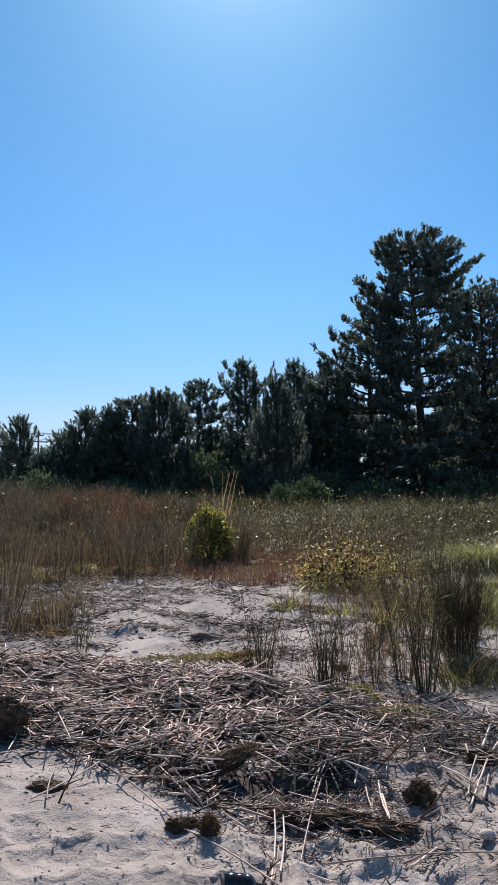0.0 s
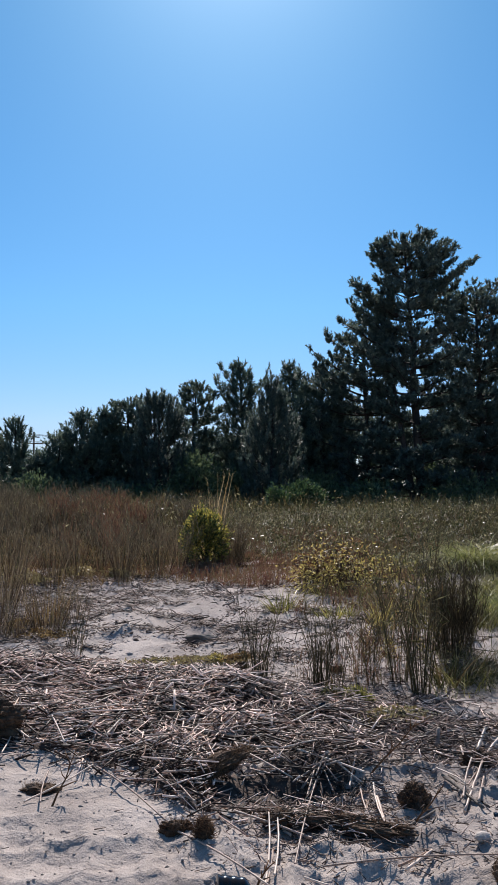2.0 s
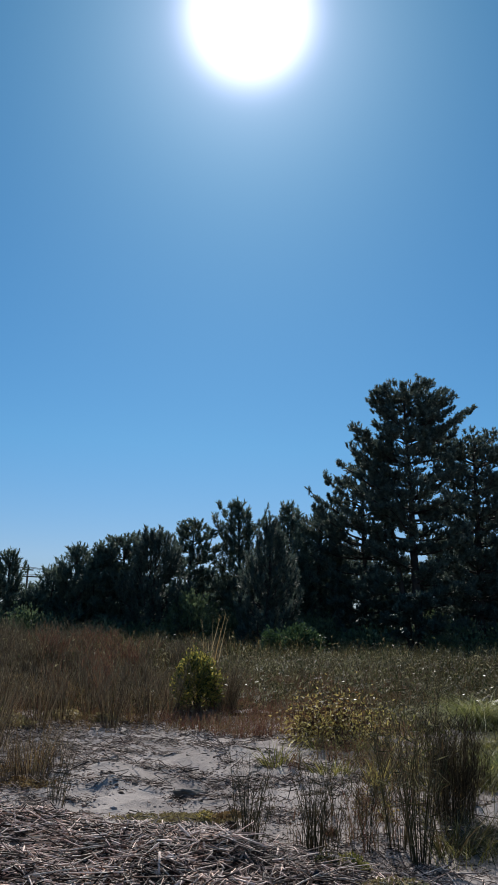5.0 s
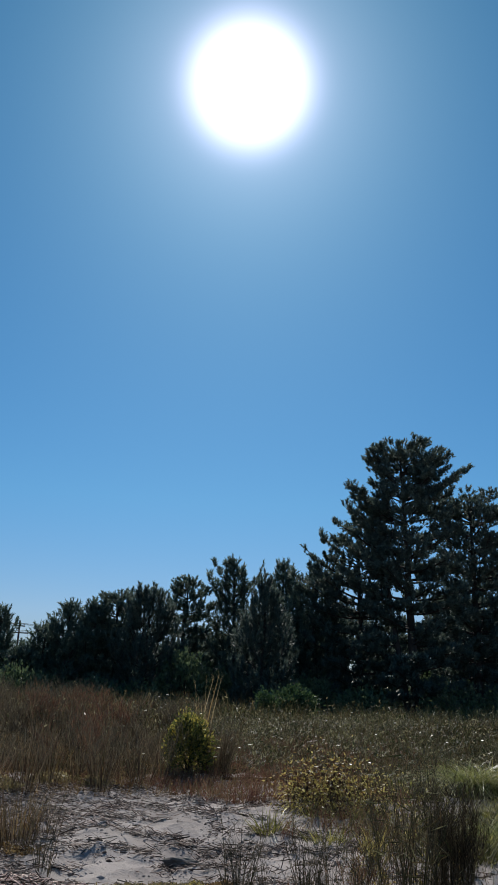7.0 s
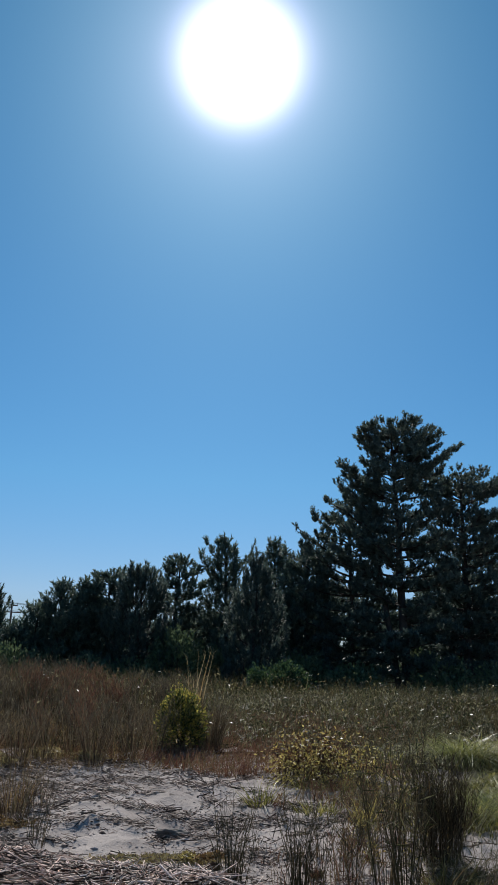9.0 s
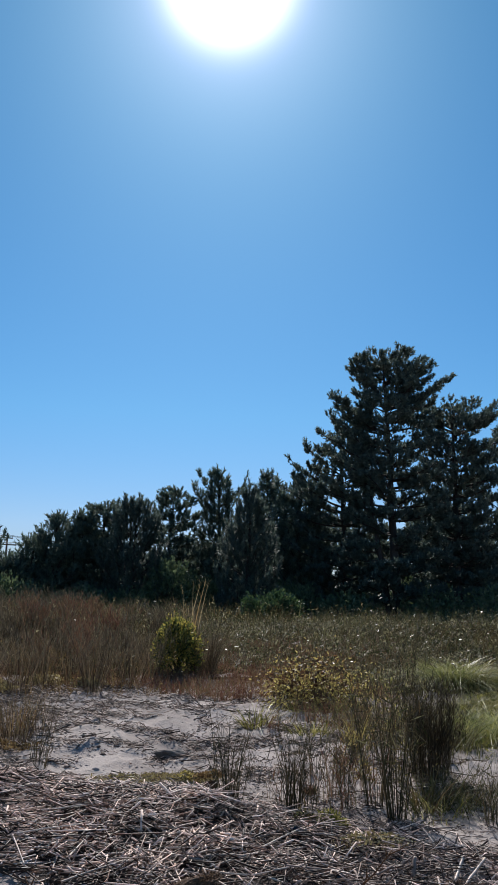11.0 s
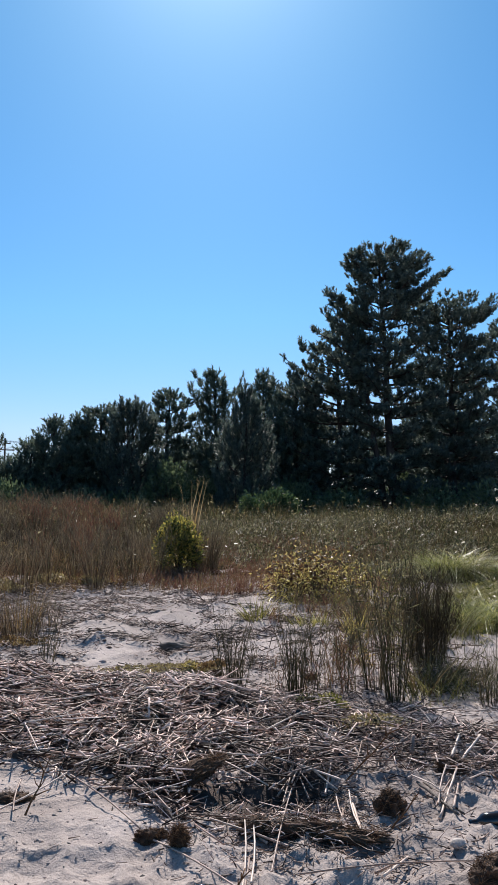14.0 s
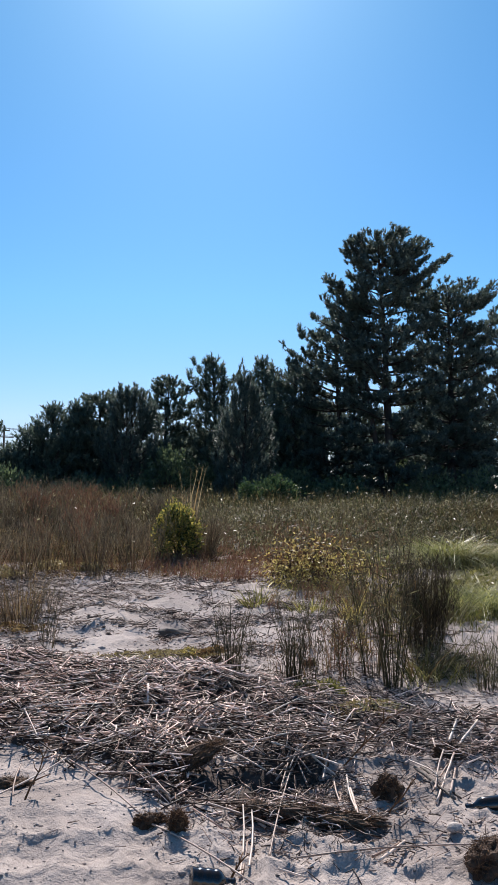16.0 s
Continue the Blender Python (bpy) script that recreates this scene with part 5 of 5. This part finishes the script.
strewn = part("strewn_reeds", mesh_np("strewn_reeds", V, g), M_SCRAP)
tagged(strewn, "broken brown reed pieces strewn over the upper sand", "reeds", kind="stuff")


# crumbs of rotten reed and bark among the strewn pieces
oct_v = np.array([[1, 0, 0], [-1, 0, 0], [0, 1, 0], [0, -1, 0], [0, 0, 0.7], [0, 0, -0.7]], float)
oct_f = np.array([[0, 2, 4], [2, 1, 4], [1, 3, 4], [3, 0, 4], [2, 0, 5], [1, 2, 5], [3, 1, 5], [0, 3, 5]])


def grit(name, x, y, size, material, label, category):
    """Many small uneven bits lying on the sand."""
    n = len(x)
    V = np.stack([x, y, rise(x, y)], -1)[:, None] + oct_v[None] * size[:, None, None] * RNG.uniform(0.5, 1.5, (n, 6, 1))
    F = (np.arange(n)[:, None, None] * 6 + oct_f[None]).reshape(-1, 3)
    return tagged(part(name, mesh_np(name, V.reshape(-1, 3), [F]), material), label, category, kind="stuff")


x, y = RNG.uniform(-3.2, 2.4, 13000), RNG.uniform(6.3, 12.4, 13000)
k = (vnoise(x * 0.5, y, 0.22, 35) + 0.6 * vnoise(x, y, 0.13, 36) > RNG.uniform(-0.3, 0.9, 13000)) & (reed_cover(x, y) < 0.3)
x, y = x[k], y[k]
grit("litter_crumbs", x, y, np.clip(RNG.lognormal(-4.6, 0.5, len(x)), 0.004, 0.03), M_SCRAP, "dark crumbs of rotten reed and bark on sand", "litter")

x, y = RNG.uniform(-2.6, 2.2, 5200), RNG.uniform(7.2, 12.2, 5200)
k = vnoise(x, y, 0.3, 37) > RNG.uniform(-0.6, 0.9, 5200)
x, y = np.concatenate([x[k], RNG.uniform(-1.5, 1.7, 900)]), np.concatenate([y[k], RNG.uniform(3.4, 5.4, 900)])
grit("sand_clods", x, y, np.clip(RNG.lognormal(-4.5, 0.45, len(x)), 0.004, 0.03) * np.where(y < 6, 0.5, 1.0), M_SAND, "loose clods of pale damp sand lying on the beach", "sand")


# separate stalks
def stalk_mesh(length, r, seed):
    """A reed stalk with swollen joints and a slight bow."""
    rg = np.random.default_rng(seed)
    joints = np.arange(0.0, length, 0.14 + rg.uniform(0, 0.06))
    s = np.unique(np.concatenate([[0, length], joints, joints + 0.006, np.maximum(joints - 0.006, 0)]).clip(0, length))
    bow = rg.normal(0, 0.03, 2) * length
    u = s / length
    pts = np.stack([s - length / 2, bow[0] * 4 * u * (1 - u), bow[1] * u * (1 - u)], -1)
    near = np.min(np.abs(s[:, None] - joints[None]), 1) < 0.003
    rad = r * (1 - 0.25 * u) * np.where(near, 1.22, 1.0)
    me = smooth(mesh_np("reed_stalk", *tube(pts, rad, 6)))
    me.materials.append(M_STALK)
    return me


STALKS = [(l, stalk_mesh(l, r, 200 + i)) for i, (l, r) in enumerate([(0.25, 0.005), (0.35, 0.006), (0.5, 0.0052), (0.65, 0.005), (0.8, 0.0047), (0.3, 0.0045), (0.42, 0.006), (0.95, 0.0036)])]


def stalk(p, q, lift, label, data=None, raise_end=0.0):
    """A stalk lying from p to q."""
    p3 = Vector((p[0], p[1], float(rise(*p)) + lift))
    q3 = Vector((q[0], q[1], float(rise(*q)) + lift + raise_end))
    v = q3 - p3
    if data is None:
        l, data = min(STALKS, key=lambda e: abs(e[0] - v.length))
    else:
        l = data[0]
        data = data[1]
    ob = new("reed_stalk", data)
    ob.matrix_world = Matrix.Translation((p3 + q3) / 2) @ v.to_track_quat("X", "Z").to_matrix().to_4x4() @ Matrix.Diagonal((v.length / l, 1, 1, 1))
    return tagged(ob, label, "reed stalk", "loose reed stalks")


PALE = "long pale dry reed stalk lying on bare sand"
for x0, y0, x1, y1, lift, up in [
        (-1.11, 4.48, -0.83, 4.87, 0.015, 0.04), (-0.81, 4.90, -0.38, 4.21, 0.03, 0.0), (-0.49, 4.93, -0.23, 4.28, 0.06, 0), (-0.45, 4.65, -0.12, 4.48, 0.06, 0), (-1.20, 5.51, -1.04, 5.13, 0.09, 0), (-1.08, 4.88, -1.00, 4.36, 0.02, 0.02), (-0.30, 4.10, 0.14, 3.48, 0.02, 0.0), (0.09, 3.63, 0.12, 4.18, 0.012, 0.06),
        (0.10, 3.64, 0.13, 3.88, 0.012, 0.03), (0.13, 3.67, 0.16, 4.18, 0.012, 0.05), (0.22, 3.76, 0.38, 4.60, 0.012, 0.1), (0.33, 3.68, 1.12, 3.79, 0.03, 0), (0.65, 3.71, 0.80, 3.87, 0.015, 0.02), (0.68, 4.62, 0.66, 4.13, 0.02, 0)]:
    stalk((x0, y0), (x1, y1), lift, PALE, None, up)
for x0, y0, x1, y1, lift, up in [
        (0.51, 4.77, 0.62, 4.62, 0.05, 0), (0.48, 4.98, 0.71, 4.86, 0.07, 0), (0.25, 3.64, 0.37, 3.57, 0.02, 0), (-0.05, 5.14, 0.03, 4.80, 0.1, 0.02), (-0.04, 5.13, 0.19, 4.86, 0.1, 0), (-0.03, 4.94, 0.26, 4.66, 0.08, 0), (-0.34, 4.68, -0.12, 4.67, 0.07, 0),
        (-0.08, 4.87, -0.03, 4.73, 0.05, 0.02), (-0.12, 4.82, -0.04, 4.70, 0.05, 0), (1.06, 4.84, 1.15, 4.56, 0.03, 0), (1.33, 4.91, 1.09, 4.43, 0.03, 0.02), (1.34, 4.69, 1.55, 4.90, 0.04, 0), (1.27, 4.90, 1.11, 4.45, 0.05, 0), (0.61, 4.61, 0.61, 4.12, 0.03, 0)]:
    stalk((x0, y0), (x1, y1), lift, "broken bleached reed stalk lying across the litter", None, up)


def thick_stick(p, q, r, lift, up, seed, dark):
    """A broken woody stick with knots and a ragged taper."""
    rg = np.random.default_rng(seed)
    a, b = np.array([*p, float(rise(*p)) + lift]), np.array([*q, float(rise(*q)) + lift + up])
    u = np.linspace(0, 1, 9)[:, None]
    pts = a + (b - a) * u + rg.normal(0, 0.05 * r + 0.0008, (9, 3)) * (u > 0) * (u < 1)
    ob = part("broken_stick", smooth(mesh_np("broken_stick", *tube(pts, 0.85 * r * rg.uniform(0.93, 1.07, 9) * np.linspace(1.05, 0.8, 9), 7))), M_WOOD if dark else M_STALK)
    return tagged(ob, "thick weathered dark stick lying on the sand" if dark else "thick broken pale stick lying in the reed litter", "stick", "thick broken sticks")


for k, (x0, y0, x1, y1, r, lift, up, dark) in enumerate([
        (1.14, 5.19, 1.17, 5.27, 0.016, 0.02, 0.10, 0), (1.33, 4.97, 1.62, 5.41, 0.010, 0.03, 0.02, 0), (1.37, 5.17, 1.5, 5.42, 0.011, 0.03, 0.03, 0), (1.54, 5.49, 1.72, 5.12, 0.010, 0.03, 0.0, 0), (1.08, 4.79, 1.18, 4.34, 0.010, 0.015, 0.0, 1), (1.09, 4.36, 1.33, 4.9, 0.008, 0.02, 0.03, 0), (1.17, 4.39, 1.3, 4.77, 0.008, 0.015, 0.02, 0),
        (1.04, 4.84, 1.12, 4.95, 0.009, 0.02, 0.0, 0), (1.27, 5.14, 1.25, 5.0, 0.007, 0.05, 0.0, 0), (1.44, 4.94, 1.6, 5.1, 0.008, 0.03, 0.0, 0), (1.65, 6.09, 1.84, 5.64, 0.009, 0.015, 0.0, 1), (1.25, 5.42, 1.49, 5.48, 0.008, 0.03, 0.0, 0), (0.68, 4.51, 0.66, 4.1, 0.009, 0.02, 0.0, 0), (0.67, 4.05, 0.94, 4.34, 0.008, 0.015, 0.0, 1), (0.67, 3.64, 0.83, 3.9, 0.008, 0.012, 0.0, 0), (1.12, 4.8, 1.22, 4.38, 0.008, 0.015, 0.0, 1)]):
    thick_stick((x0, y0), (x1, y1), r, lift, up, 380 + k, dark)
RNG = np.random.default_rng(172)
x, y = scatter(230, (-1.7, 1.9, 3.9, 6.6), 0.0)
a = reed_angle(x, y)
for i in range(len(x)):
    l, data = STALKS[i % len(STALKS)]
    l = min(l * RNG.uniform(0.45, 0.85), 0.4)
    dx, dy = math.cos(a[i]) * l / 2, math.sin(a[i]) * l / 2
    lift = 0.012 + 0.12 * float(reed_cover(x[i], y[i])) * RNG.uniform(0.6, 1.0)
    stalk((x[i] - dx, y[i] - dy), (x[i] + dx, y[i] + dy), lift, "broken bleached reed stalk on the tangle of reeds", None, RNG.normal(0, 0.02))


# ---- root clumps ----
def lump_mesh(name, a, b, c, seed, rough=0.22, sub=3, shaggy=0.0):
    rg = np.random.default_rng(seed)
    bm = bmesh.new()
    bmesh.ops.create_icosphere(bm, subdivisions=sub, radius=1)
    off = Vector(rg.uniform(0, 50, 3))
    for v in bm.verts:
        k = 1 + rough * noise.noise(v.co * 1.7 + off) + rough * 0.6 * noise.noise(v.co * 5 + off) + shaggy * noise.noise(v.co * 13 + off)
        v.co = Vector((v.co.x * a * k, v.co.y * b * k, v.co.z * c * k))
    me = bpy.data.meshes.new(name)
    bm.to_mesh(me)
    bm.free()
    return me


def root_clump(x, y, a, b, c, turn, seed, label, fibres=260, lift=None, slant=0.0):
    a, b, c = a * 0.9, b * 0.85, c * 0.65
    global RNG
    RNG = np.random.default_rng(seed)
    lift = c * (1.0 if a > 0.15 else 0.4) if lift is None else lift
    ob = empty("root_clump", (x, y, float(rise(x, y)) + lift), label, "root clump", "clumps of washed-up roots")
    ob.rotation_euler = (0, -slant, turn)
    part("turf", lump_mesh("turf", a, b, c, seed, 0.4, 5 if a > 0.15 else 4, 0.22), M_ROOT, ob)
    d = unit(RNG.normal(0, 1, (fibres, 3)))
    P = d * np.array([a, b, c]) * 1.0
    D = unit(np.cross(d, RNG.normal(0, 1, d.shape)) + 0.35 * d)
    L = RNG.uniform(0.015, 0.05, fibres)
    V, g = stick_batch(P, D, L, np.full(fibres, 0.0011), 3, 2, 0.4)
    part("root_fuzz", mesh_np("root_fuzz", V, g), M_FIBRE, ob, "wiry brown rootlets", "stuff")
    return ob


RL = "dark brown fibrous root clump lying on the sand"
root_clump(-0.15, 4.74, 0.23, 0.09, 0.06, 0.4, 301, "large brown fibrous turf and root clump on the reeds", 1300, lift=0.10, slant=0.38)
root_clump(-1.6, 5.48, 0.24, 0.14, 0.18, 0.1, 302, "large brown fibrous root clump on the reeds", 900)
root_clump(-0.31, 4.14, 0.085, 0.045, 0.055, 0.1, 303, "short brown fibrous root log on the sand", 420)
root_clump(-0.18, 4.02, 0.045, 0.045, 0.085, 1.0, 304, "shaggy dark brown root ball on the sand", 700, lift=0.045)
root_clump(0.17, 4.2, 0.09, 0.07, 0.06, 0.4, 305, RL)
root_clump(0.86, 4.44, 0.085, 0.075, 0.115, 0.9, 316, RL, 900)
root_clump(-1.08, 4.68, 0.10, 0.07, 0.045, 0.1, 307, RL)
root_clump(1.14, 3.62, 0.13, 0.12, 0.12, 0.6, 308, "round dark brown root clump on open sand", 700)
root_clump(0.50, 4.13, 0.28, 0.07, 0.06, -0.35, 309, "long matted wad of dark reed roots", 900)
root_clump(0.75, 5.25, 0.06, 0.05, 0.06, 0.3, 310, RL)
root_clump(1.33, 5.0, 0.10, 0.08, 0.09, 0.3, 311, RL, 500)
root_clump(-0.22, 4.62, 0.08, 0.05, 0.04, -0.5, 312, "straw-coloured fibrous root tuft among reeds")
root_clump(-0.03, 7.35, 0.06, 0.05, 0.055, 0.3, 313, RL)
root_clump(-0.46, 7.2, 0.07, 0.05, 0.05, 0.3, 314, RL)
root_clump(0.78, 7.4, 0.06, 0.05, 0.05, 0.3, 315, RL)

RNG = np.random.default_rng(381)
for wx, wy, turn, wl, wn in ((0.47, 4.14, -0.35, 0.34, 110), (0.25, 4.22, 0.1, 0.3, 60), (0.05, 4.5, 0.7, 0.3, 60), (1.45, 4.98, 0.5, 0.28, 60), (-0.3, 4.75, -0.5, 0.26, 50)):
    ob = empty("reed_wad", (wx, wy, float(rise(wx, wy))), "tangled wad of thin straw-coloured reed and roots", "reed wad", "wads of reed straw")
    ob.rotation_euler = (0, 0, turn)
    P = RNG.normal(0, 1, (wn, 3)) * np.array([wl * 0.35, 0.05, 0.012]) + np.array([0, 0, 0.045])
    D = np.stack([RNG.choice([-1, 1], wn), RNG.normal(0, 0.75, wn), RNG.normal(0, 0.2, wn)], -1)
    L = RNG.uniform(0.08, 0.26, wn)
    V, g = stick_batch(P - unit(D) * L[:, None] / 2, D, L, RNG.uniform(0.0015, 0.0035, wn), 4, 4, 0.6, RNG.normal(0, 0.012, (wn, 3)))
    part("straw", mesh_np("straw", V, g), M_REED, ob, "", "stuff")

# ---- small things on the sand ----
log = part("driftwood", lump_mesh("driftwood", 0.16, 0.05, 0.045, 331, 0.5), M_WOOD)
log.location, log.rotation_euler = (-0.40, 8.38, float(rise(-0.40, 8.38)) + 0.03), (0, 0.05, 0.15)
tagged(log, "short weathered piece of dark driftwood on sand", "driftwood")
for i, (sx, sy, sr) in enumerate([(1.08, 3.99, 0.03), (0.98, 3.74, 0.013), (0.92, 3.9, 0.011)]):
    st = part("stone", lump_mesh("stone", sr * 1.25, sr, sr * 0.75, 340 + i, 0.12), M_STONE)
    st.location = (sx, sy, float(rise(sx, sy)) + sr * 0.62)
    tagged(st, "smooth pale rounded beach stone on sand", "stone", "beach stones")

# two small dark glossy lumps of no known kind
for i, (sx, sy, sr) in enumerate([(0.53, 5.82, 0.05), (0.70, 4.98, 0.04)]):
    shell = part("shell", smooth(lump_mesh("shell", sr, sr * 0.6, sr * 1.1, 345 + i, 0.2)), M_GLASS)
    shell.location, shell.rotation_euler = (sx, sy, float(rise(sx, sy)) + 0.06), (0.3, 0.2, 0.5 * i)
    tagged(shell, "small dark glossy lump standing in the reed litter", "shell", "mussel shells")


def bottle(x, y, turn, length, r, label, ribs=0):
    """A bottle half sunk in the sand, lying on its side; ribs: rings moulded round its body."""
    u = np.array([0, 0.01, 0.02, 0.6, 0.68, 0.76, 0.8, 0.96, 0.965, 1.0])
    w = np.array([0.6, 0.9, 1.0, 1.0, 0.85, 0.5, 0.4, 0.36, 0.46, 0.44])
    if ribs:
        mid = np.linspace(0.03, 0.59, ribs * 6)
        u, w = np.concatenate([u[:3], mid, u[3:]]), np.concatenate([w[:3], 1.0 - 0.05 * np.abs(np.sin(np.linspace(0, np.pi * ribs, ribs * 6))) ** 4, w[3:]])
    pts = np.stack([u * length - length / 2, 0 * u, 0 * u], -1)
    ob = part("bottle", smooth(mesh_np("bottle", *tube(pts, r * w, 24))), M_GLASS)
    ob.location, ob.rotation_euler = (x, y, float(rise(x, y)) + r * 0.1), (0, 0.16, turn)
    return tagged(ob, label, "bottle")


bottle(-0.02, 3.53, 0.15, 0.18, 0.048, "dark glossy ribbed bottle half buried in the sand", 3)
bottle(1.32, 4.3, 3.0, 0.20, 0.04, "dark glossy bottle lying on the sand")

RNG = np.random.default_rng(351)
n = 420
x, y = RNG.uniform(-1.6, 1.7, n), RNG.uniform(3.2, 5.3, n)
grit("pebbles", x, y, RNG.uniform(0.002, 0.008, n) * RNG.choice([1, 1, 1, 1.8], n), M_PEBBLE, "small grey pebbles and bits strewn on sand", "pebbles")



def twig(x, y, turn, size, seed, label):
    rg = np.random.default_rng(seed)
    ob = empty("dead_twig", (x, y, float(rise(x, y))), label, "twig", "dead twigs")
    ob.rotation_euler = (0, 0, turn)
    main = np.array([[0, 0, 0.0], [0.3, 0.03, 0.25], [0.6, 0.0, 0.5], [1.0, 0.08, 0.85]]) * size
    bs = [tube(main, [0.006, 0.005, 0.004, 0.002], 5)]
    for k in range(6):
        p = main[1 + k % 2] + (main[2 + k % 2] - main[1 + k % 2]) * rg.uniform(0, 1)
        q = p + np.array([rg.uniform(-0.2, 0.4), rg.uniform(-0.35, 0.35), rg.uniform(0.1, 0.4)]) * size
        bs.append(tube(np.array([p, (p + q) / 2 + rg.normal(0, 0.02, 3) * size, q]), [0.004, 0.003, 0.0015], 4))
    stem = part("stem", mesh_np("stem", *bs[0]), M_FIBRE, ob)
    for k in bs[1:]:
        part("side_twig", mesh_np("side_twig", *k), M_FIBRE, stem)
    return ob


twig(0.68, 4.75, 0.3, 0.3, 361, "thin forked dead twig sticking up from the reeds")
twig(0.8, 4.2, 0.4, 0.18, 362, "small dark twig on the sand")
twig(-0.95, 4.4, 1.2, 0.2, 363, "small dark twig on the sand")
twig(0.05, 3.6, 0.9, 0.1, 364, "small dark twig on the sand")


# ---- utility line ----
def utility_pole(x, y, top):
    z0 = float(rise(x, y))
    h = top - z0
    ob = empty("utility_pole", (x, y, z0), "wooden utility pole with two crossarms beyond the trees", "utility pole", "poles of the power line")
    part("pole", mesh_np("pole", *tube(np.array([[0, 0, -0.3], [0, 0, h * 0.5], [0, 0, h]]), [0.17, 0.14, 0.11], 10)), M_POLE, ob)
    for zc, half, tiltz in ((h - 0.65, 0.75, -0.06), (h - 1.5, 1.25, -0.03)):
        bm = bmesh.new()
        bmesh.ops.create_cube(bm, size=1, matrix=Matrix.Translation((0, -0.14, zc)) @ Matrix.Rotation(-tiltz, 4, "Y") @ Matrix.Diagonal((half * 2, 0.11, 0.14, 1)))
        bmesh.ops.bevel(bm, geom=bm.edges[:], offset=0.012, segments=1, affect="EDGES")
        arm = part("crossarm", bm, M_POLE, ob)
        for sx in (-0.9, 0.0, 0.9):
            u = np.array([[sx * half, -0.14, zc + 0.05], [sx * half, -0.14, zc + 0.12], [sx * half, -0.14, zc + 0.16], [sx * half, -0.14, zc + 0.26]])
            part("insulator", mesh_np("insulator", *tube(u, [0.03, 0.07, 0.04, 0.05], 8)), M_CERAMIC, arm)
    return ob


POLES = [(-27, 110, 10.3), (8, 125, 10.6), (-62, 97, 10.2)]
for p in POLES:
    utility_pole(*p)
for (ax, ay, az_), (cx, cy, cz) in ((POLES[0], POLES[1]), (POLES[2], POLES[0])):
    for off, drop in ((-0.7, 0.35), (0.0, 0.35), (0.7, 0.35), (-1.1, 1.2), (1.1, 1.2)):
        s = np.linspace(0, 1, 17)
        pts = np.stack([ax + off + (cx - ax) * s, ay - 0.14 + (cy - ay) * s, az_ - drop + (cz - az_) * s - 0.9 * 4 * s * (1 - s)], -1)
        cable = part("power_cable", mesh_np("power_cable", *tube(pts, np.full(17, 0.02), 5)), M_CABLE)
        tagged(cable, "thin black overhead power cable", "cable", "cables of the power line")
